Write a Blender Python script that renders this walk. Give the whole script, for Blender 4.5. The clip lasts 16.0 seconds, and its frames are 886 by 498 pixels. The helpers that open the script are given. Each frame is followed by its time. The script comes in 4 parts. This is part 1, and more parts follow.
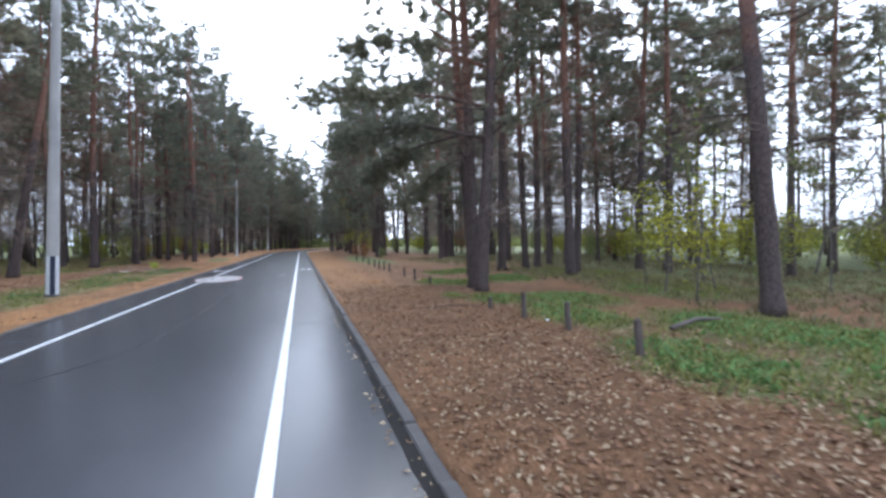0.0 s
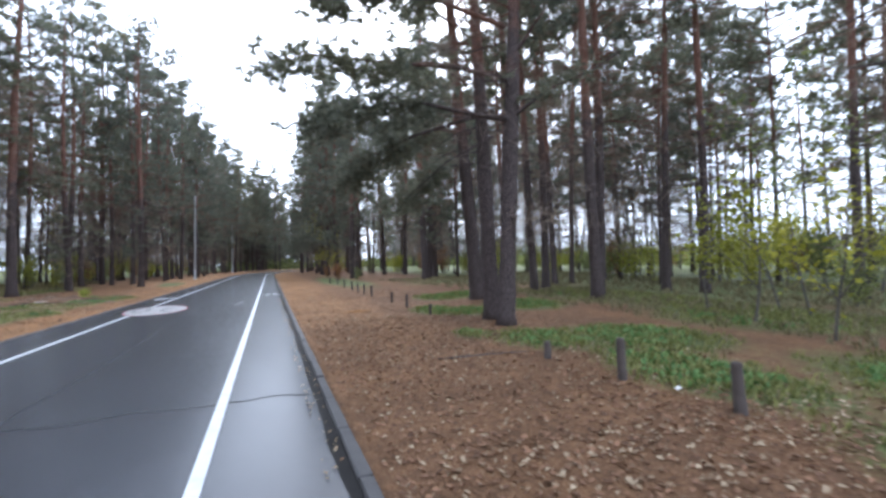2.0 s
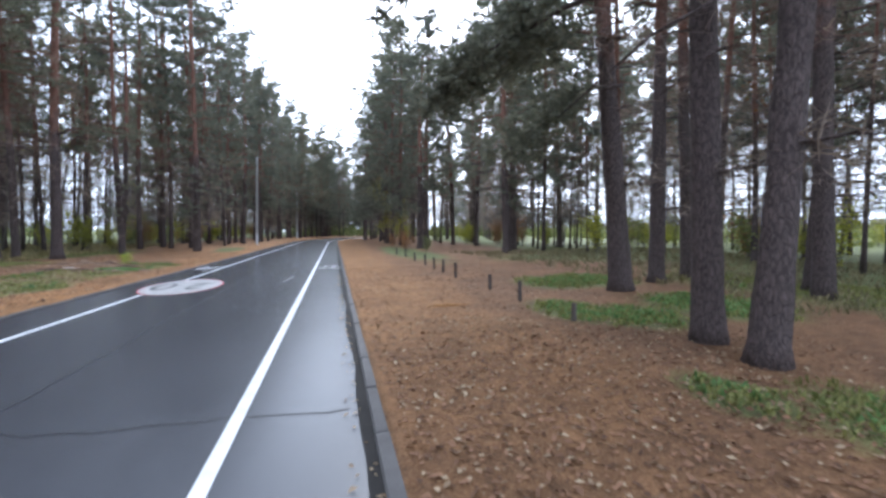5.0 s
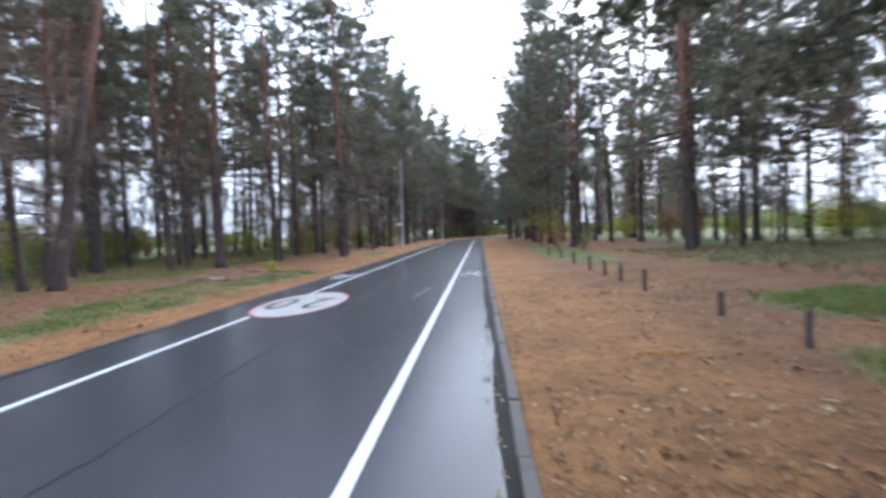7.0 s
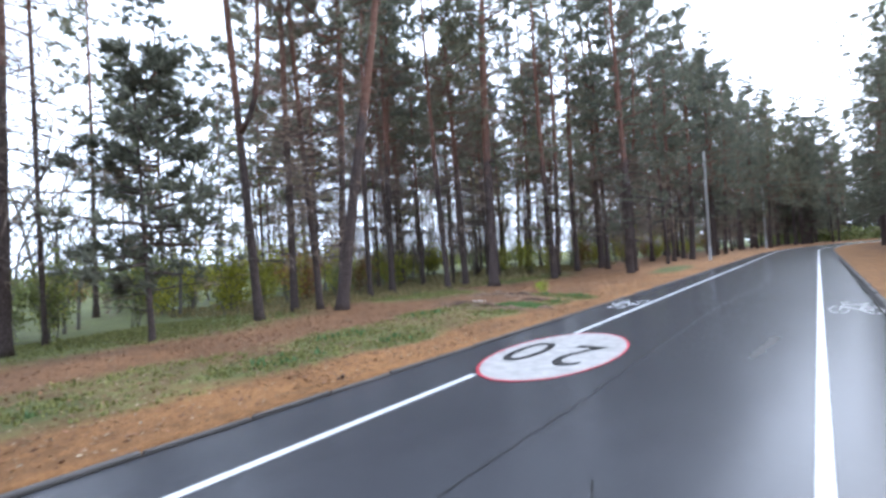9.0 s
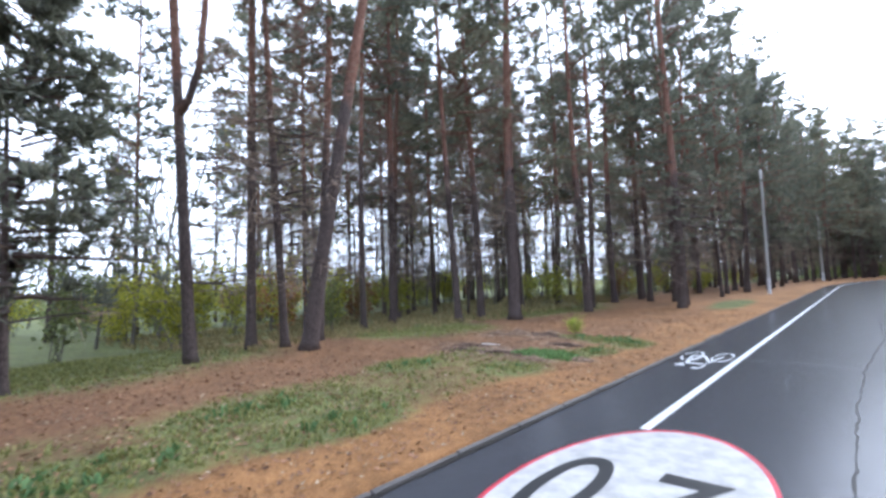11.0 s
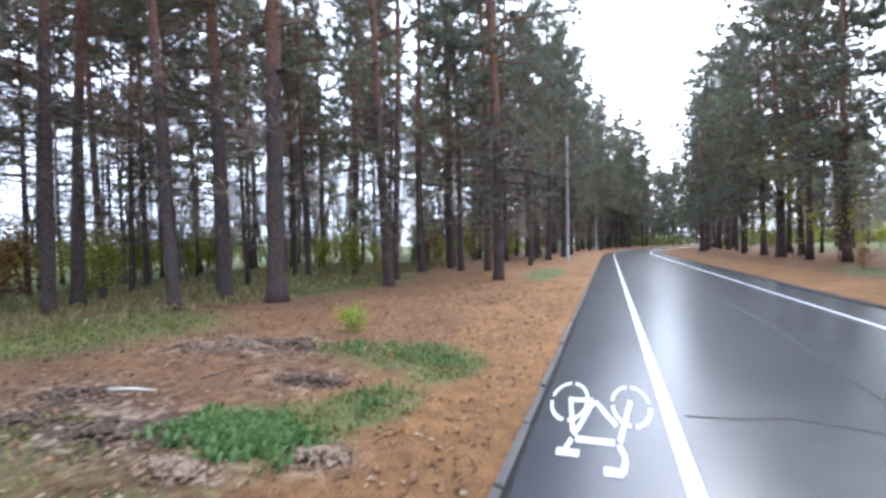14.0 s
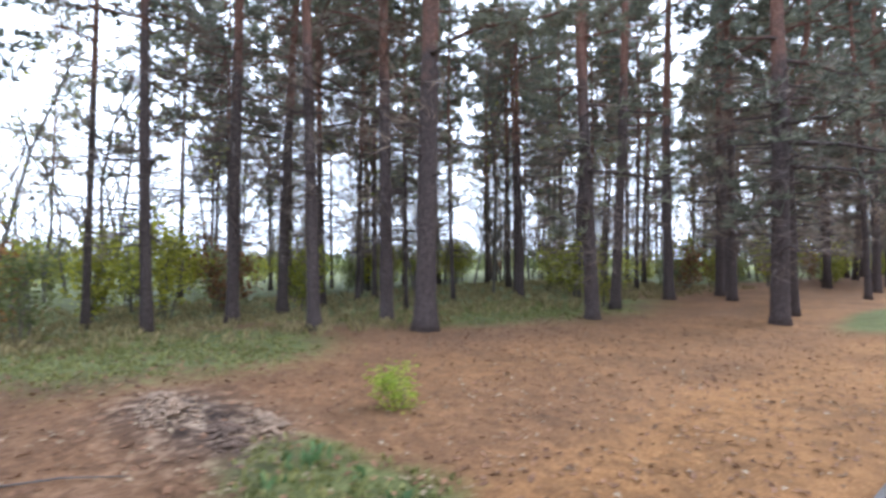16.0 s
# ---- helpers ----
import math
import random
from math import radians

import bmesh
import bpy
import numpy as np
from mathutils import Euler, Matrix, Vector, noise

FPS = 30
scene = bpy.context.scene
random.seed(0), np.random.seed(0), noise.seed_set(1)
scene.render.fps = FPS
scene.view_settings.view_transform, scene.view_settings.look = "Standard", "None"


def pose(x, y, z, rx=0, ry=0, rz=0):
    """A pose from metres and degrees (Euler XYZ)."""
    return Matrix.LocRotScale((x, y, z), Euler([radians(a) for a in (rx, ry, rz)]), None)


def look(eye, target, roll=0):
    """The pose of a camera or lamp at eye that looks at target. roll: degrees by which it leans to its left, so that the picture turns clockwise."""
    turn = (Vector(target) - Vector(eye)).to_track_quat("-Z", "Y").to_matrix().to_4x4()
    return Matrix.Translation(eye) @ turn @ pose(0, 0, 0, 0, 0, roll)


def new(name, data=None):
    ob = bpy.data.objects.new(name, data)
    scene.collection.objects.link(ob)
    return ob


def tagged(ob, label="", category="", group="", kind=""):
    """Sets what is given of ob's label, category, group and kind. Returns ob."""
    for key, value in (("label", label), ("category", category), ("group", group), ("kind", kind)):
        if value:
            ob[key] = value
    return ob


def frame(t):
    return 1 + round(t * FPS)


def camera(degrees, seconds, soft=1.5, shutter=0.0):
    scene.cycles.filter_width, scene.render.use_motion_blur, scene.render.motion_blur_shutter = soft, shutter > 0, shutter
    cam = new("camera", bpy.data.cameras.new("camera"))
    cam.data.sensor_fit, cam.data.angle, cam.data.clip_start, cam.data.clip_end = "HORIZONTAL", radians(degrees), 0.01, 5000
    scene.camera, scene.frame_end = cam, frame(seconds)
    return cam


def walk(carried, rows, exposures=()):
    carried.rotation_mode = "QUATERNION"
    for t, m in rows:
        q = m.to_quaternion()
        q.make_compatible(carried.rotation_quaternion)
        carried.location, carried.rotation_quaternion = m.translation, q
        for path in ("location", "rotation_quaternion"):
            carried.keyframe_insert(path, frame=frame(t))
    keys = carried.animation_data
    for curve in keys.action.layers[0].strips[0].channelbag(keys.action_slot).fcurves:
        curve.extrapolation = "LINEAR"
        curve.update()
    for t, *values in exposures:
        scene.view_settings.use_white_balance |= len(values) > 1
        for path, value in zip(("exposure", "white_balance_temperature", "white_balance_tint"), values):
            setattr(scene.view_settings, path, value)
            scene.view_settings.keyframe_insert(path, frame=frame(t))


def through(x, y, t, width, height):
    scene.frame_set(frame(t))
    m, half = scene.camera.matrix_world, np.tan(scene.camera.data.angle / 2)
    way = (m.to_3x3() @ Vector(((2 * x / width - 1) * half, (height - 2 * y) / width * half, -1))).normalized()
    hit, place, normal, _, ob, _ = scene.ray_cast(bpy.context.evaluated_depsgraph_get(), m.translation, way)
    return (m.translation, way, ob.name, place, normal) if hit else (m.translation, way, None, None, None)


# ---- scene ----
cam = camera(87.0, 16.0, soft=3.0, shutter=0.4)
PATH = [
    (0, (0.228, 7.278, 1.506), (1.396, 11.103, 1.444), -0.52),
    (0.5, (0.257, 8.180, 1.462), (1.330, 12.033, 1.421), -0.13),
    (1, (0.327, 9.072, 1.459), (1.805, 12.789, 1.442), -0.75),
    (1.5, (0.397, 9.980, 1.455), (1.944, 13.666, 1.609), -2.55),
    (2, (0.483, 10.852, 1.465), (1.879, 14.599, 1.565), -1.26),
    (2.5, (0.573, 11.724, 1.490), (1.744, 15.547, 1.387), -0.50),
    (3, (0.645, 12.539, 1.506), (1.457, 16.450, 1.304), -0.42),
    (5.5, (0.824, 16.485, 1.445), (1.817, 20.358, 1.341), 0.82),
    (6, (0.907, 17.287, 1.426), (2.096, 21.106, 1.403), 0.29),
    (6.5, (0.874, 18.188, 1.441), (1.618, 22.116, 1.312), -0.81),
    (7, (0.828, 19.074, 1.470), (0.514, 23.059, 1.322), -2.01),
    (7.5, (0.802, 19.951, 1.470), (-0.422, 23.760, 1.465), -3.35),
    (8, (0.641, 20.801, 1.491), (-1.171, 24.366, 1.528), -3.21),
    (8.5, (0.399, 21.665, 1.517), (-1.964, 24.892, 1.550), -3.55),
    (9, (0.059, 22.528, 1.529), (-2.446, 25.645, 1.610), -3.62),
    (11.5, (-2.179, 26.531, 1.565), (-4.839, 29.497, 1.922), -1.73),
    (12, (-2.606, 27.399, 1.536), (-4.975, 30.597, 1.933), -1.58),
    (12.5, (-2.996, 28.322, 1.519), (-5.058, 31.740, 1.781), -3.91),
    (13, (-3.388, 29.292, 1.487), (-5.280, 32.814, 1.388), -3.79),
    (13.5, (-3.745, 30.301, 1.456), (-5.495, 33.898, 1.435), -1.93),
    (14, (-3.958, 31.357, 1.439), (-5.297, 35.126, 1.401), -1.35),
    (14.5, (-4.083, 32.412, 1.445), (-6.132, 35.841, 1.244), -1.27),
    (15, (-4.091, 33.459, 1.463), (-7.007, 36.197, 1.422), -0.17),
    (15.5, (-4.044, 34.503, 1.500), (-7.331, 36.781, 1.572), 0.53),
    (16, (-3.833, 35.552, 1.562), (-7.039, 37.941, 1.655), 0.02),
]
walk(cam, [(t, look(eye, target, roll)) for t, eye, target, roll in PATH], [(0.0, 1.12, 5900, 10), (6.0, 1.22, 5900, 10), (9.0, 1.42, 5900, 10), (12.5, 1.54, 5900, 11), (16.0, 1.66, 5980, 11)])

# ---- sky and sun: a bright overcast autumn day ----
SUN_UP, SUN_ROUND = 38.0, 20.0
world = bpy.data.worlds.new("overcast_sky")
scene.world = world
world.use_nodes = True
wn, wl = world.node_tree.nodes, world.node_tree.links
wn.clear()
sky = wn.new("ShaderNodeTexSky")
sky.sky_type, sky.sun_disc = "NISHITA", False
sky.sun_elevation, sky.sun_rotation = radians(SUN_UP), radians(SUN_ROUND)
sky.air_density, sky.dust_density, sky.ozone_density = 1.0, 4.0, 1.0
grey = wn.new("ShaderNodeHueSaturation")
grey.inputs["Saturation"].default_value = 0.35
cloud = wn.new("ShaderNodeMix")
cloud.data_type = "RGBA"
cloud.inputs[0].default_value = 0.75
cloud.inputs[7].default_value = (8.2, 9.2, 11.0, 1)
back = wn.new("ShaderNodeBackground")
back.inputs["Strength"].default_value = 0.15
wout = wn.new("ShaderNodeOutputWorld")
wl.new(sky.outputs[0], grey.inputs["Color"])
wl.new(grey.outputs[0], cloud.inputs[6])
wl.new(cloud.outputs[2], back.inputs["Color"])
wl.new(back.outputs[0], wout.inputs["Surface"])

sun_data = bpy.data.lights.new("sun", "SUN")
sun_data.energy, sun_data.angle, sun_data.color = 0.8, radians(25), (1.0, 0.97, 0.93)
sun = new("sun", sun_data)
sun.matrix_world = look((20 * math.sin(radians(SUN_ROUND)), 20 * math.cos(radians(SUN_ROUND)), 20 * math.tan(radians(SUN_UP))), (0, 0, 0))


# ---- materials ----
def material(name):
    m = bpy.data.materials.new(name)
    m.use_nodes = True
    n = m.node_tree.nodes
    return m, n, m.node_tree.links, n["Principled BSDF"]


def add(n, kind, **values):
    node = n.new(kind)
    for key, value in values.items():
        node.inputs[key].default_value = value
    return node


def texture(n, l, source, scale, detail=4.0, rough=0.6, stretch=(1, 1, 1)):
    """Noise in metres; source: a vector socket."""
    mp = n.new("ShaderNodeMapping")
    mp.inputs["Scale"].default_value = stretch
    l.new(source, mp.inputs["Vector"])
    t = add(n, "ShaderNodeTexNoise", Scale=scale, Detail=detail, Roughness=rough)
    l.new(mp.outputs[0], t.inputs["Vector"])
    return t.outputs["Fac"]


def ramp(n, l, fac, stops):
    r = n.new("ShaderNodeValToRGB")
    e = r.color_ramp.elements
    while len(e) < len(stops):
        e.new(0.5)
    for el, (p, c) in zip(e, stops):
        el.position, el.color = p, (*c, 1) if len(c) == 3 else c
    l.new(fac, r.inputs[0])
    return r.outputs[0]


def mixed(n, l, fac, a, b, blend="MIX"):
    m = n.new("ShaderNodeMix")
    m.data_type, m.blend_type = "RGBA", blend
    for sock, v in ((m.inputs[0], fac), (m.inputs[6], a), (m.inputs[7], b)):
        if isinstance(v, (int, float)):
            sock.default_value = v
        elif isinstance(v, tuple):
            sock.default_value = (*v, 1)
        else:
            l.new(v, sock)
    return m.outputs[2]


def bump(n, l, height, bsdf, strength=0.5, distance=0.02):
    b = add(n, "ShaderNodeBump", Strength=strength, Distance=distance)
    l.new(height, b.inputs["Height"])
    l.new(b.outputs[0], bsdf.inputs["Normal"])


def object_coords(n):
    return n.new("ShaderNodeTexCoord").outputs["Object"]


def plain(name, color, rough=0.7, vary=0.25, scale=8.0, relief=0.3, gloss=0.4):
    """A surface of one paint with grain, stains and fine relief."""
    m, n, l, b = material(name)
    co = object_coords(n)
    big, fine = texture(n, l, co, scale * 0.25), texture(n, l, co, scale * 6)
    lo, hi = tuple(c * (1 - vary) for c in color), tuple(min(1, c * (1 + vary)) for c in color)
    c1 = ramp(n, l, big, [(0.3, lo), (0.7, hi)])
    l.new(mixed(n, l, 0.35, c1, ramp(n, l, fine, [(0.3, lo), (0.7, hi)])), b.inputs["Base Color"])
    b.inputs["Roughness"].default_value, b.inputs["Specular IOR Level"].default_value = rough, gloss
    bump(n, l, fine, b, relief, 0.004)
    return m


def asphalt_material():
    m, n, l, b = material("wet_asphalt")
    co = object_coords(n)
    grain, patch = texture(n, l, co, 140, 3), texture(n, l, co, 0.9, 5, 0.6, (1, 0.35, 1))
    c = ramp(n, l, grain, [(0.3, (0.031, 0.032, 0.037)), (0.75, (0.072, 0.075, 0.086))])
    wet = ramp(n, l, patch, [(0.2, (0.85, 0.85, 0.86)), (0.85, (1.1, 1.1, 1.1))])
    l.new(mixed(n, l, 1.0, c, wet, "MULTIPLY"), b.inputs["Base Color"])
    l.new(ramp(n, l, patch, [(0.15, (0.22, 0.22, 0.22)), (0.85, (0.28, 0.28, 0.28))]), b.inputs["Roughness"])
    b.inputs["Specular IOR Level"].default_value = 0.35
    bump(n, l, grain, b, 0.1, 0.0015)
    return m


def paint_material(name, color, worn=0.25):
    m, n, l, b = material(name)
    co = object_coords(n)
    wear, grain = texture(n, l, co, 5, 6), texture(n, l, co, 120, 3)
    dull = tuple(c * (1 - worn) for c in color)
    c = mixed(n, l, ramp(n, l, wear, [(0.35, (0, 0, 0)), (0.62, (1, 1, 1))]), dull, color)
    l.new(mixed(n, l, ramp(n, l, grain, [(0.62, (0, 0, 0)), (0.78, (worn, worn, worn))]), c, (0.08, 0.08, 0.085)), b.inputs["Base Color"])
    b.inputs["Roughness"].default_value = 0.38
    bump(n, l, grain, b, 0.12, 0.002)
    return m


def ground_material():
    """Pine litter, grass, sandy earth; the sheet's cover attribute holds their shares."""
    m, n, l, b = material("forest_floor")
    co = object_coords(n)
    at = n.new("ShaderNodeAttribute")
    at.attribute_name = "cover"
    parts = n.new("ShaderNodeSeparateColor")
    l.new(at.outputs["Color"], parts.inputs[0])
    grass, fresh, soil = parts.outputs
    fine, mid, big = texture(n, l, co, 45, 5, 0.75), texture(n, l, co, 6, 5, 0.7), texture(n, l, co, 0.7, 4)
    old = ramp(n, l, fine, [(0.3, (0.06, 0.028, 0.017)), (0.5, (0.17, 0.088, 0.046)), (0.7, (0.31, 0.185, 0.105))])
    new_fall = ramp(n, l, fine, [(0.3, (0.12, 0.052, 0.022)), (0.5, (0.28, 0.137, 0.052)), (0.72, (0.47, 0.265, 0.115))])
    green = ramp(n, l, fine, [(0.3, (0.05, 0.06, 0.022)), (0.52, (0.13, 0.15, 0.05)), (0.74, (0.28, 0.25, 0.11))])
    earth = ramp(n, l, mid, [(0.36, (0.028, 0.019, 0.015)), (0.5, (0.12, 0.078, 0.056)), (0.62, (0.36, 0.27, 0.2))])
    c = mixed(n, l, fresh, old, new_fall)
    edge = mixed(n, l, 0.5, mid, fine)
    gate = n.new("ShaderNodeMath")
    gate.operation = "ADD"
    l.new(grass, gate.inputs[0])
    l.new(edge, gate.inputs[1])
    c = mixed(n, l, ramp(n, l, gate.outputs[0], [(0.72, (0, 0, 0)), (0.98, (1, 1, 1))]), c, green)
    c = mixed(n, l, soil, c, earth)
    l.new(mixed(n, l, 1.0, c, ramp(n, l, mixed(n, l, 0.55, big, mid), [(0.34, (0.5, 0.5, 0.52)), (0.66, (1.3, 1.28, 1.25))]), "MULTIPLY"), b.inputs["Base Color"])
    b.inputs["Roughness"].default_value = 0.85
    b.inputs["Specular IOR Level"].default_value = 0.25
    bump(n, l, mixed(n, l, 0.5, fine, mid), b, 0.9, 0.05)
    return m


def bark_material():
    """Scots pine: dark cracked plates at the foot, thin orange bark higher up."""
    m, n, l, b = material("pine_bark")
    co = object_coords(n)
    mp = n.new("ShaderNodeMapping")
    mp.inputs["Scale"].default_value = (1, 1, 0.3)
    l.new(co, mp.inputs["Vector"])
    plates = n.new("ShaderNodeTexVoronoi")
    plates.feature = "DISTANCE_TO_EDGE"
    plates.inputs["Scale"].default_value = 24
    l.new(mp.outputs[0], plates.inputs["Vector"])
    fine, big = texture(n, l, co, 30, 5, 0.7, (1, 1, 0.4)), texture(n, l, co, 1.1, 4)
    crack = ramp(n, l, plates.outputs["Distance"], [(0.0, (0.5, 0.5, 0.5)), (0.16, (1, 1, 1))])
    low = ramp(n, l, fine, [(0.3, (0.05, 0.039, 0.037)), (0.7, (0.15, 0.115, 0.108))])
    high = ramp(n, l, fine, [(0.3, (0.15, 0.073, 0.053)), (0.7, (0.32, 0.175, 0.13))])
    z = n.new("ShaderNodeSeparateXYZ")
    l.new(co, z.inputs[0])
    up = add(n, "ShaderNodeMapRange")
    for key, value in (("From Min", 3.5), ("From Max", 10.0)):
        up.inputs[key].default_value = value
    l.new(z.outputs[2], up.inputs[0])
    t = n.new("ShaderNodeMath")
    t.operation = "ADD"
    l.new(up.outputs[0], t.inputs[0])
    l.new(big, t.inputs[1])
    c = mixed(n, l, ramp(n, l, t.outputs[0], [(0.75, (0, 0, 0)), (1.2, (1, 1, 1))]), low, high)
    l.new(mixed(n, l, 0.8, c, crack, "MULTIPLY"), b.inputs["Base Color"])
    b.inputs["Roughness"].default_value = 0.9
    b.inputs["Specular IOR Level"].default_value = 0.2
    bump(n, l, crack, b, 0.8, 0.02)
    return m


def leaf_material(name, dark, light, through=0.25, rough=0.6):
    m, n, l, b = material(name)
    isle = n.new("ShaderNodeNewGeometry").outputs["Random Per Island"]
    tree = n.new("ShaderNodeObjectInfo").outputs["Random"]
    c = ramp(n, l, isle, [(0.0, dark), (1.0, light)])
    c = mixed(n, l, 1.0, c, ramp(n, l, tree, [(0.0, (0.75, 0.78, 0.8)), (1.0, (1.2, 1.15, 1.0))]), "MULTIPLY")
    l.new(c, b.inputs["Base Color"])
    b.inputs["Roughness"].default_value = rough
    b.inputs["Specular IOR Level"].default_value = 0.3
    tr = n.new("ShaderNodeBsdfTranslucent")
    l.new(c, tr.inputs["Color"])
    mx = n.new("ShaderNodeMixShader")
    mx.inputs[0].default_value = through
    l.new(b.outputs[0], mx.inputs[1])
    l.new(tr.outputs[0], mx.inputs[2])
    l.new(mx.outputs[0], n["Material Output"].inputs["Surface"])
    return m


ASPHALT = asphalt_material()
TAR = plain("crack_tar", (0.016, 0.016, 0.017), 0.6, 0.3, 20, 0.3, 0.2)
WHITE = paint_material("white_road_paint", (0.7, 0.71, 0.73), 0.2)
WORN_WHITE = paint_material("worn_white_road_paint", (0.47, 0.46, 0.455), 0.35)
RED = paint_material("red_road_paint", (0.5, 0.03, 0.06), 0.3)
BLACK = paint_material("black_road_paint", (0.02, 0.02, 0.022), 0.2)
KERB = plain("kerb_concrete", (0.085, 0.078, 0.076), 0.75, 0.4, 10, 0.6)
GROUND = ground_material()
BARK = bark_material()
TWIG = plain("dead_twig", (0.11, 0.09, 0.08), 0.9, 0.3, 12, 0.5)
GREYBARK = plain("grey_bark", (0.13, 0.115, 0.1), 0.9, 0.35, 10, 0.6)
NEEDLES = leaf_material("pine_needles", (0.105, 0.104, 0.088), (0.25, 0.265, 0.2), 0.45)
DRY_NEEDLES = leaf_material("dry_twigs", (0.17, 0.13, 0.11), (0.32, 0.25, 0.21), 0.35)
LEAVES = leaf_material("yellow_green_leaves", (0.2, 0.21, 0.03), (0.46, 0.44, 0.07), 0.5)
RUSSET = leaf_material("russet_leaves", (0.16, 0.07, 0.03), (0.34, 0.17, 0.07), 0.35)
HERB = leaf_material("green_herb_leaves", (0.09, 0.16, 0.06), (0.19, 0.32, 0.12), 0.4)
GRASS = leaf_material("grass_blades", (0.1, 0.125, 0.04), (0.3, 0.29, 0.11), 0.35)
LITTER = leaf_material("fallen_leaves", (0.16, 0.085, 0.045), (0.5, 0.38, 0.26), 0.1, 0.7)
OLDWOOD = plain("weathered_post_wood", (0.095, 0.075, 0.066), 0.9, 0.4, 14, 0.8)
POLE = plain("grey_concrete", (0.4, 0.39, 0.38), 0.85, 0.2, 6, 0.4)
BLUEPAINT = plain("dark_blue_paint", (0.018, 0.026, 0.055), 0.6, 0.3, 8, 0.3)
LIMEWASH = plain("limewash", (0.62, 0.64, 0.67), 0.85, 0.15, 8, 0.4)
OLIVE = leaf_material("dull_green_leaves", (0.12, 0.15, 0.055), (0.28, 0.3, 0.12), 0.5)
FERN = leaf_material("fern_leaves", (0.16, 0.24, 0.03), (0.4, 0.48, 0.08), 0.4)
DRYGRASS = leaf_material("dry_grass", (0.16, 0.14, 0.07), (0.38, 0.31, 0.17), 0.3)
BROWN = leaf_material("brown_litter", (0.11, 0.055, 0.032), (0.36, 0.19, 0.11), 0.1, 0.8)
STAIN = plain("dark_stain", (0.018, 0.018, 0.019), 0.5, 0.3, 10, 0.3, 0.3)
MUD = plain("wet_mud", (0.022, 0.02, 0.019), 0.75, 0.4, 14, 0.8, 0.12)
WATER = plain("rain_water", (0.02, 0.021, 0.023), 0.04, 0.1, 3, 0.02, 0.5)
SAND = plain("dug_sand", (0.25, 0.175, 0.125), 0.95, 0.6, 22, 1.0)
EARTH = plain("dug_earth", (0.11, 0.073, 0.055), 0.95, 0.6, 22, 1.0)
STRAW = plain("fallen_needles", (0.36, 0.18, 0.07), 0.9, 0.35, 20, 1.0)
WHITEWOOD = plain("peeled_wood", (0.72, 0.7, 0.67), 0.7, 0.1, 12, 0.3)


# ---- building helpers ----
def mesh_object(name, verts, faces, mat, parent=None, label="", smooth=False):
    me = bpy.data.meshes.new(name)
    me.from_pydata([tuple(v) for v in verts], [], faces)
    me.materials.append(mat)
    if smooth:
        me.shade_smooth()
    ob = new(name, me)
    if parent is not None:
        ob.parent = parent
    return tagged(ob, label)


def part(name, bm, mat, parent=None, label="", smooth=False):
    me = bpy.data.meshes.new(name)
    bm.to_mesh(me)
    bm.free()
    me.materials.append(mat)
    if smooth:
        me.shade_smooth()
    ob = new(name, me)
    if parent is not None:
        ob.parent = parent
    return tagged(ob, label)


def share(name, mesh, parent, at=(0, 0, 0), label=""):
    ob = new(name, mesh)
    ob.parent, ob.location = parent, at
    return tagged(ob, label)


def tube(points, radii, sides=8, rng=None, rough=0.0, cap=True):
    """Vertices and faces of a round, tapered limb along points."""
    pts = np.array(points, float)
    verts, faces = [], []
    for i, p in enumerate(pts):
        way = pts[min(i + 1, len(pts) - 1)] - pts[max(i - 1, 0)]
        way = way / (np.linalg.norm(way) + 1e-9)
        side = np.cross(way, (0.31, 0.95, 0.05) if abs(way[2]) > 0.5 else (0, 0, 1))
        side /= np.linalg.norm(side)
        up = np.cross(side, way)
        for s in range(sides):
            a = 2 * math.pi * s / sides
            r = radii[i] * (1 + (rng.uniform(-rough, rough) if rng else 0))
            verts.append(p + r * (math.cos(a) * side + math.sin(a) * up))
    for i in range(len(pts) - 1):
        for s in range(sides):
            a, b = i * sides + s, i * sides + (s + 1) % sides
            faces.append((a, b, b + sides, a + sides))
    if cap:
        faces.append(tuple(range(sides))[::-1])
        faces.append(tuple(range(len(verts) - sides, len(verts))))
    return verts, faces


def joined(pieces):
    verts, faces = [], []
    for v, f in pieces:
        base = len(verts)
        verts.extend(v)
        faces.extend(tuple(i + base for i in face) for face in f)
    return verts, faces


def slab(x0, x1, y0, y1, z0, z1, soft=0.0):
    bm = bmesh.new()
    bmesh.ops.create_cube(bm, size=1.0)
    bmesh.ops.scale(bm, verts=bm.verts, vec=(x1 - x0, y1 - y0, z1 - z0))
    bmesh.ops.translate(bm, verts=bm.verts, vec=((x0 + x1) / 2, (y0 + y1) / 2, (z0 + z1) / 2))
    if soft:
        bmesh.ops.bevel(bm, geom=bm.edges[:], offset=soft, segments=1, affect="EDGES")
    return bm


# ---- plan: the road runs along y, its right-hand line lies at x = 0 ----
ROAD_L, LINE_L, LINE_R, ROAD_R = -4.57, -3.52, 0.0, 1.02
KERB_W = 0.12
DISC_Y = 29.08


def bend(y):
    """Sideways shift of the road: straight at first, then a long curve to the right."""
    return 0.0042 * max(0.0, y - 78.0) ** 2


def smooth(a, b, v):
    t = min(1.0, max(0.0, (v - a) / (b - a)))
    return t * t * (3 - 2 * t)


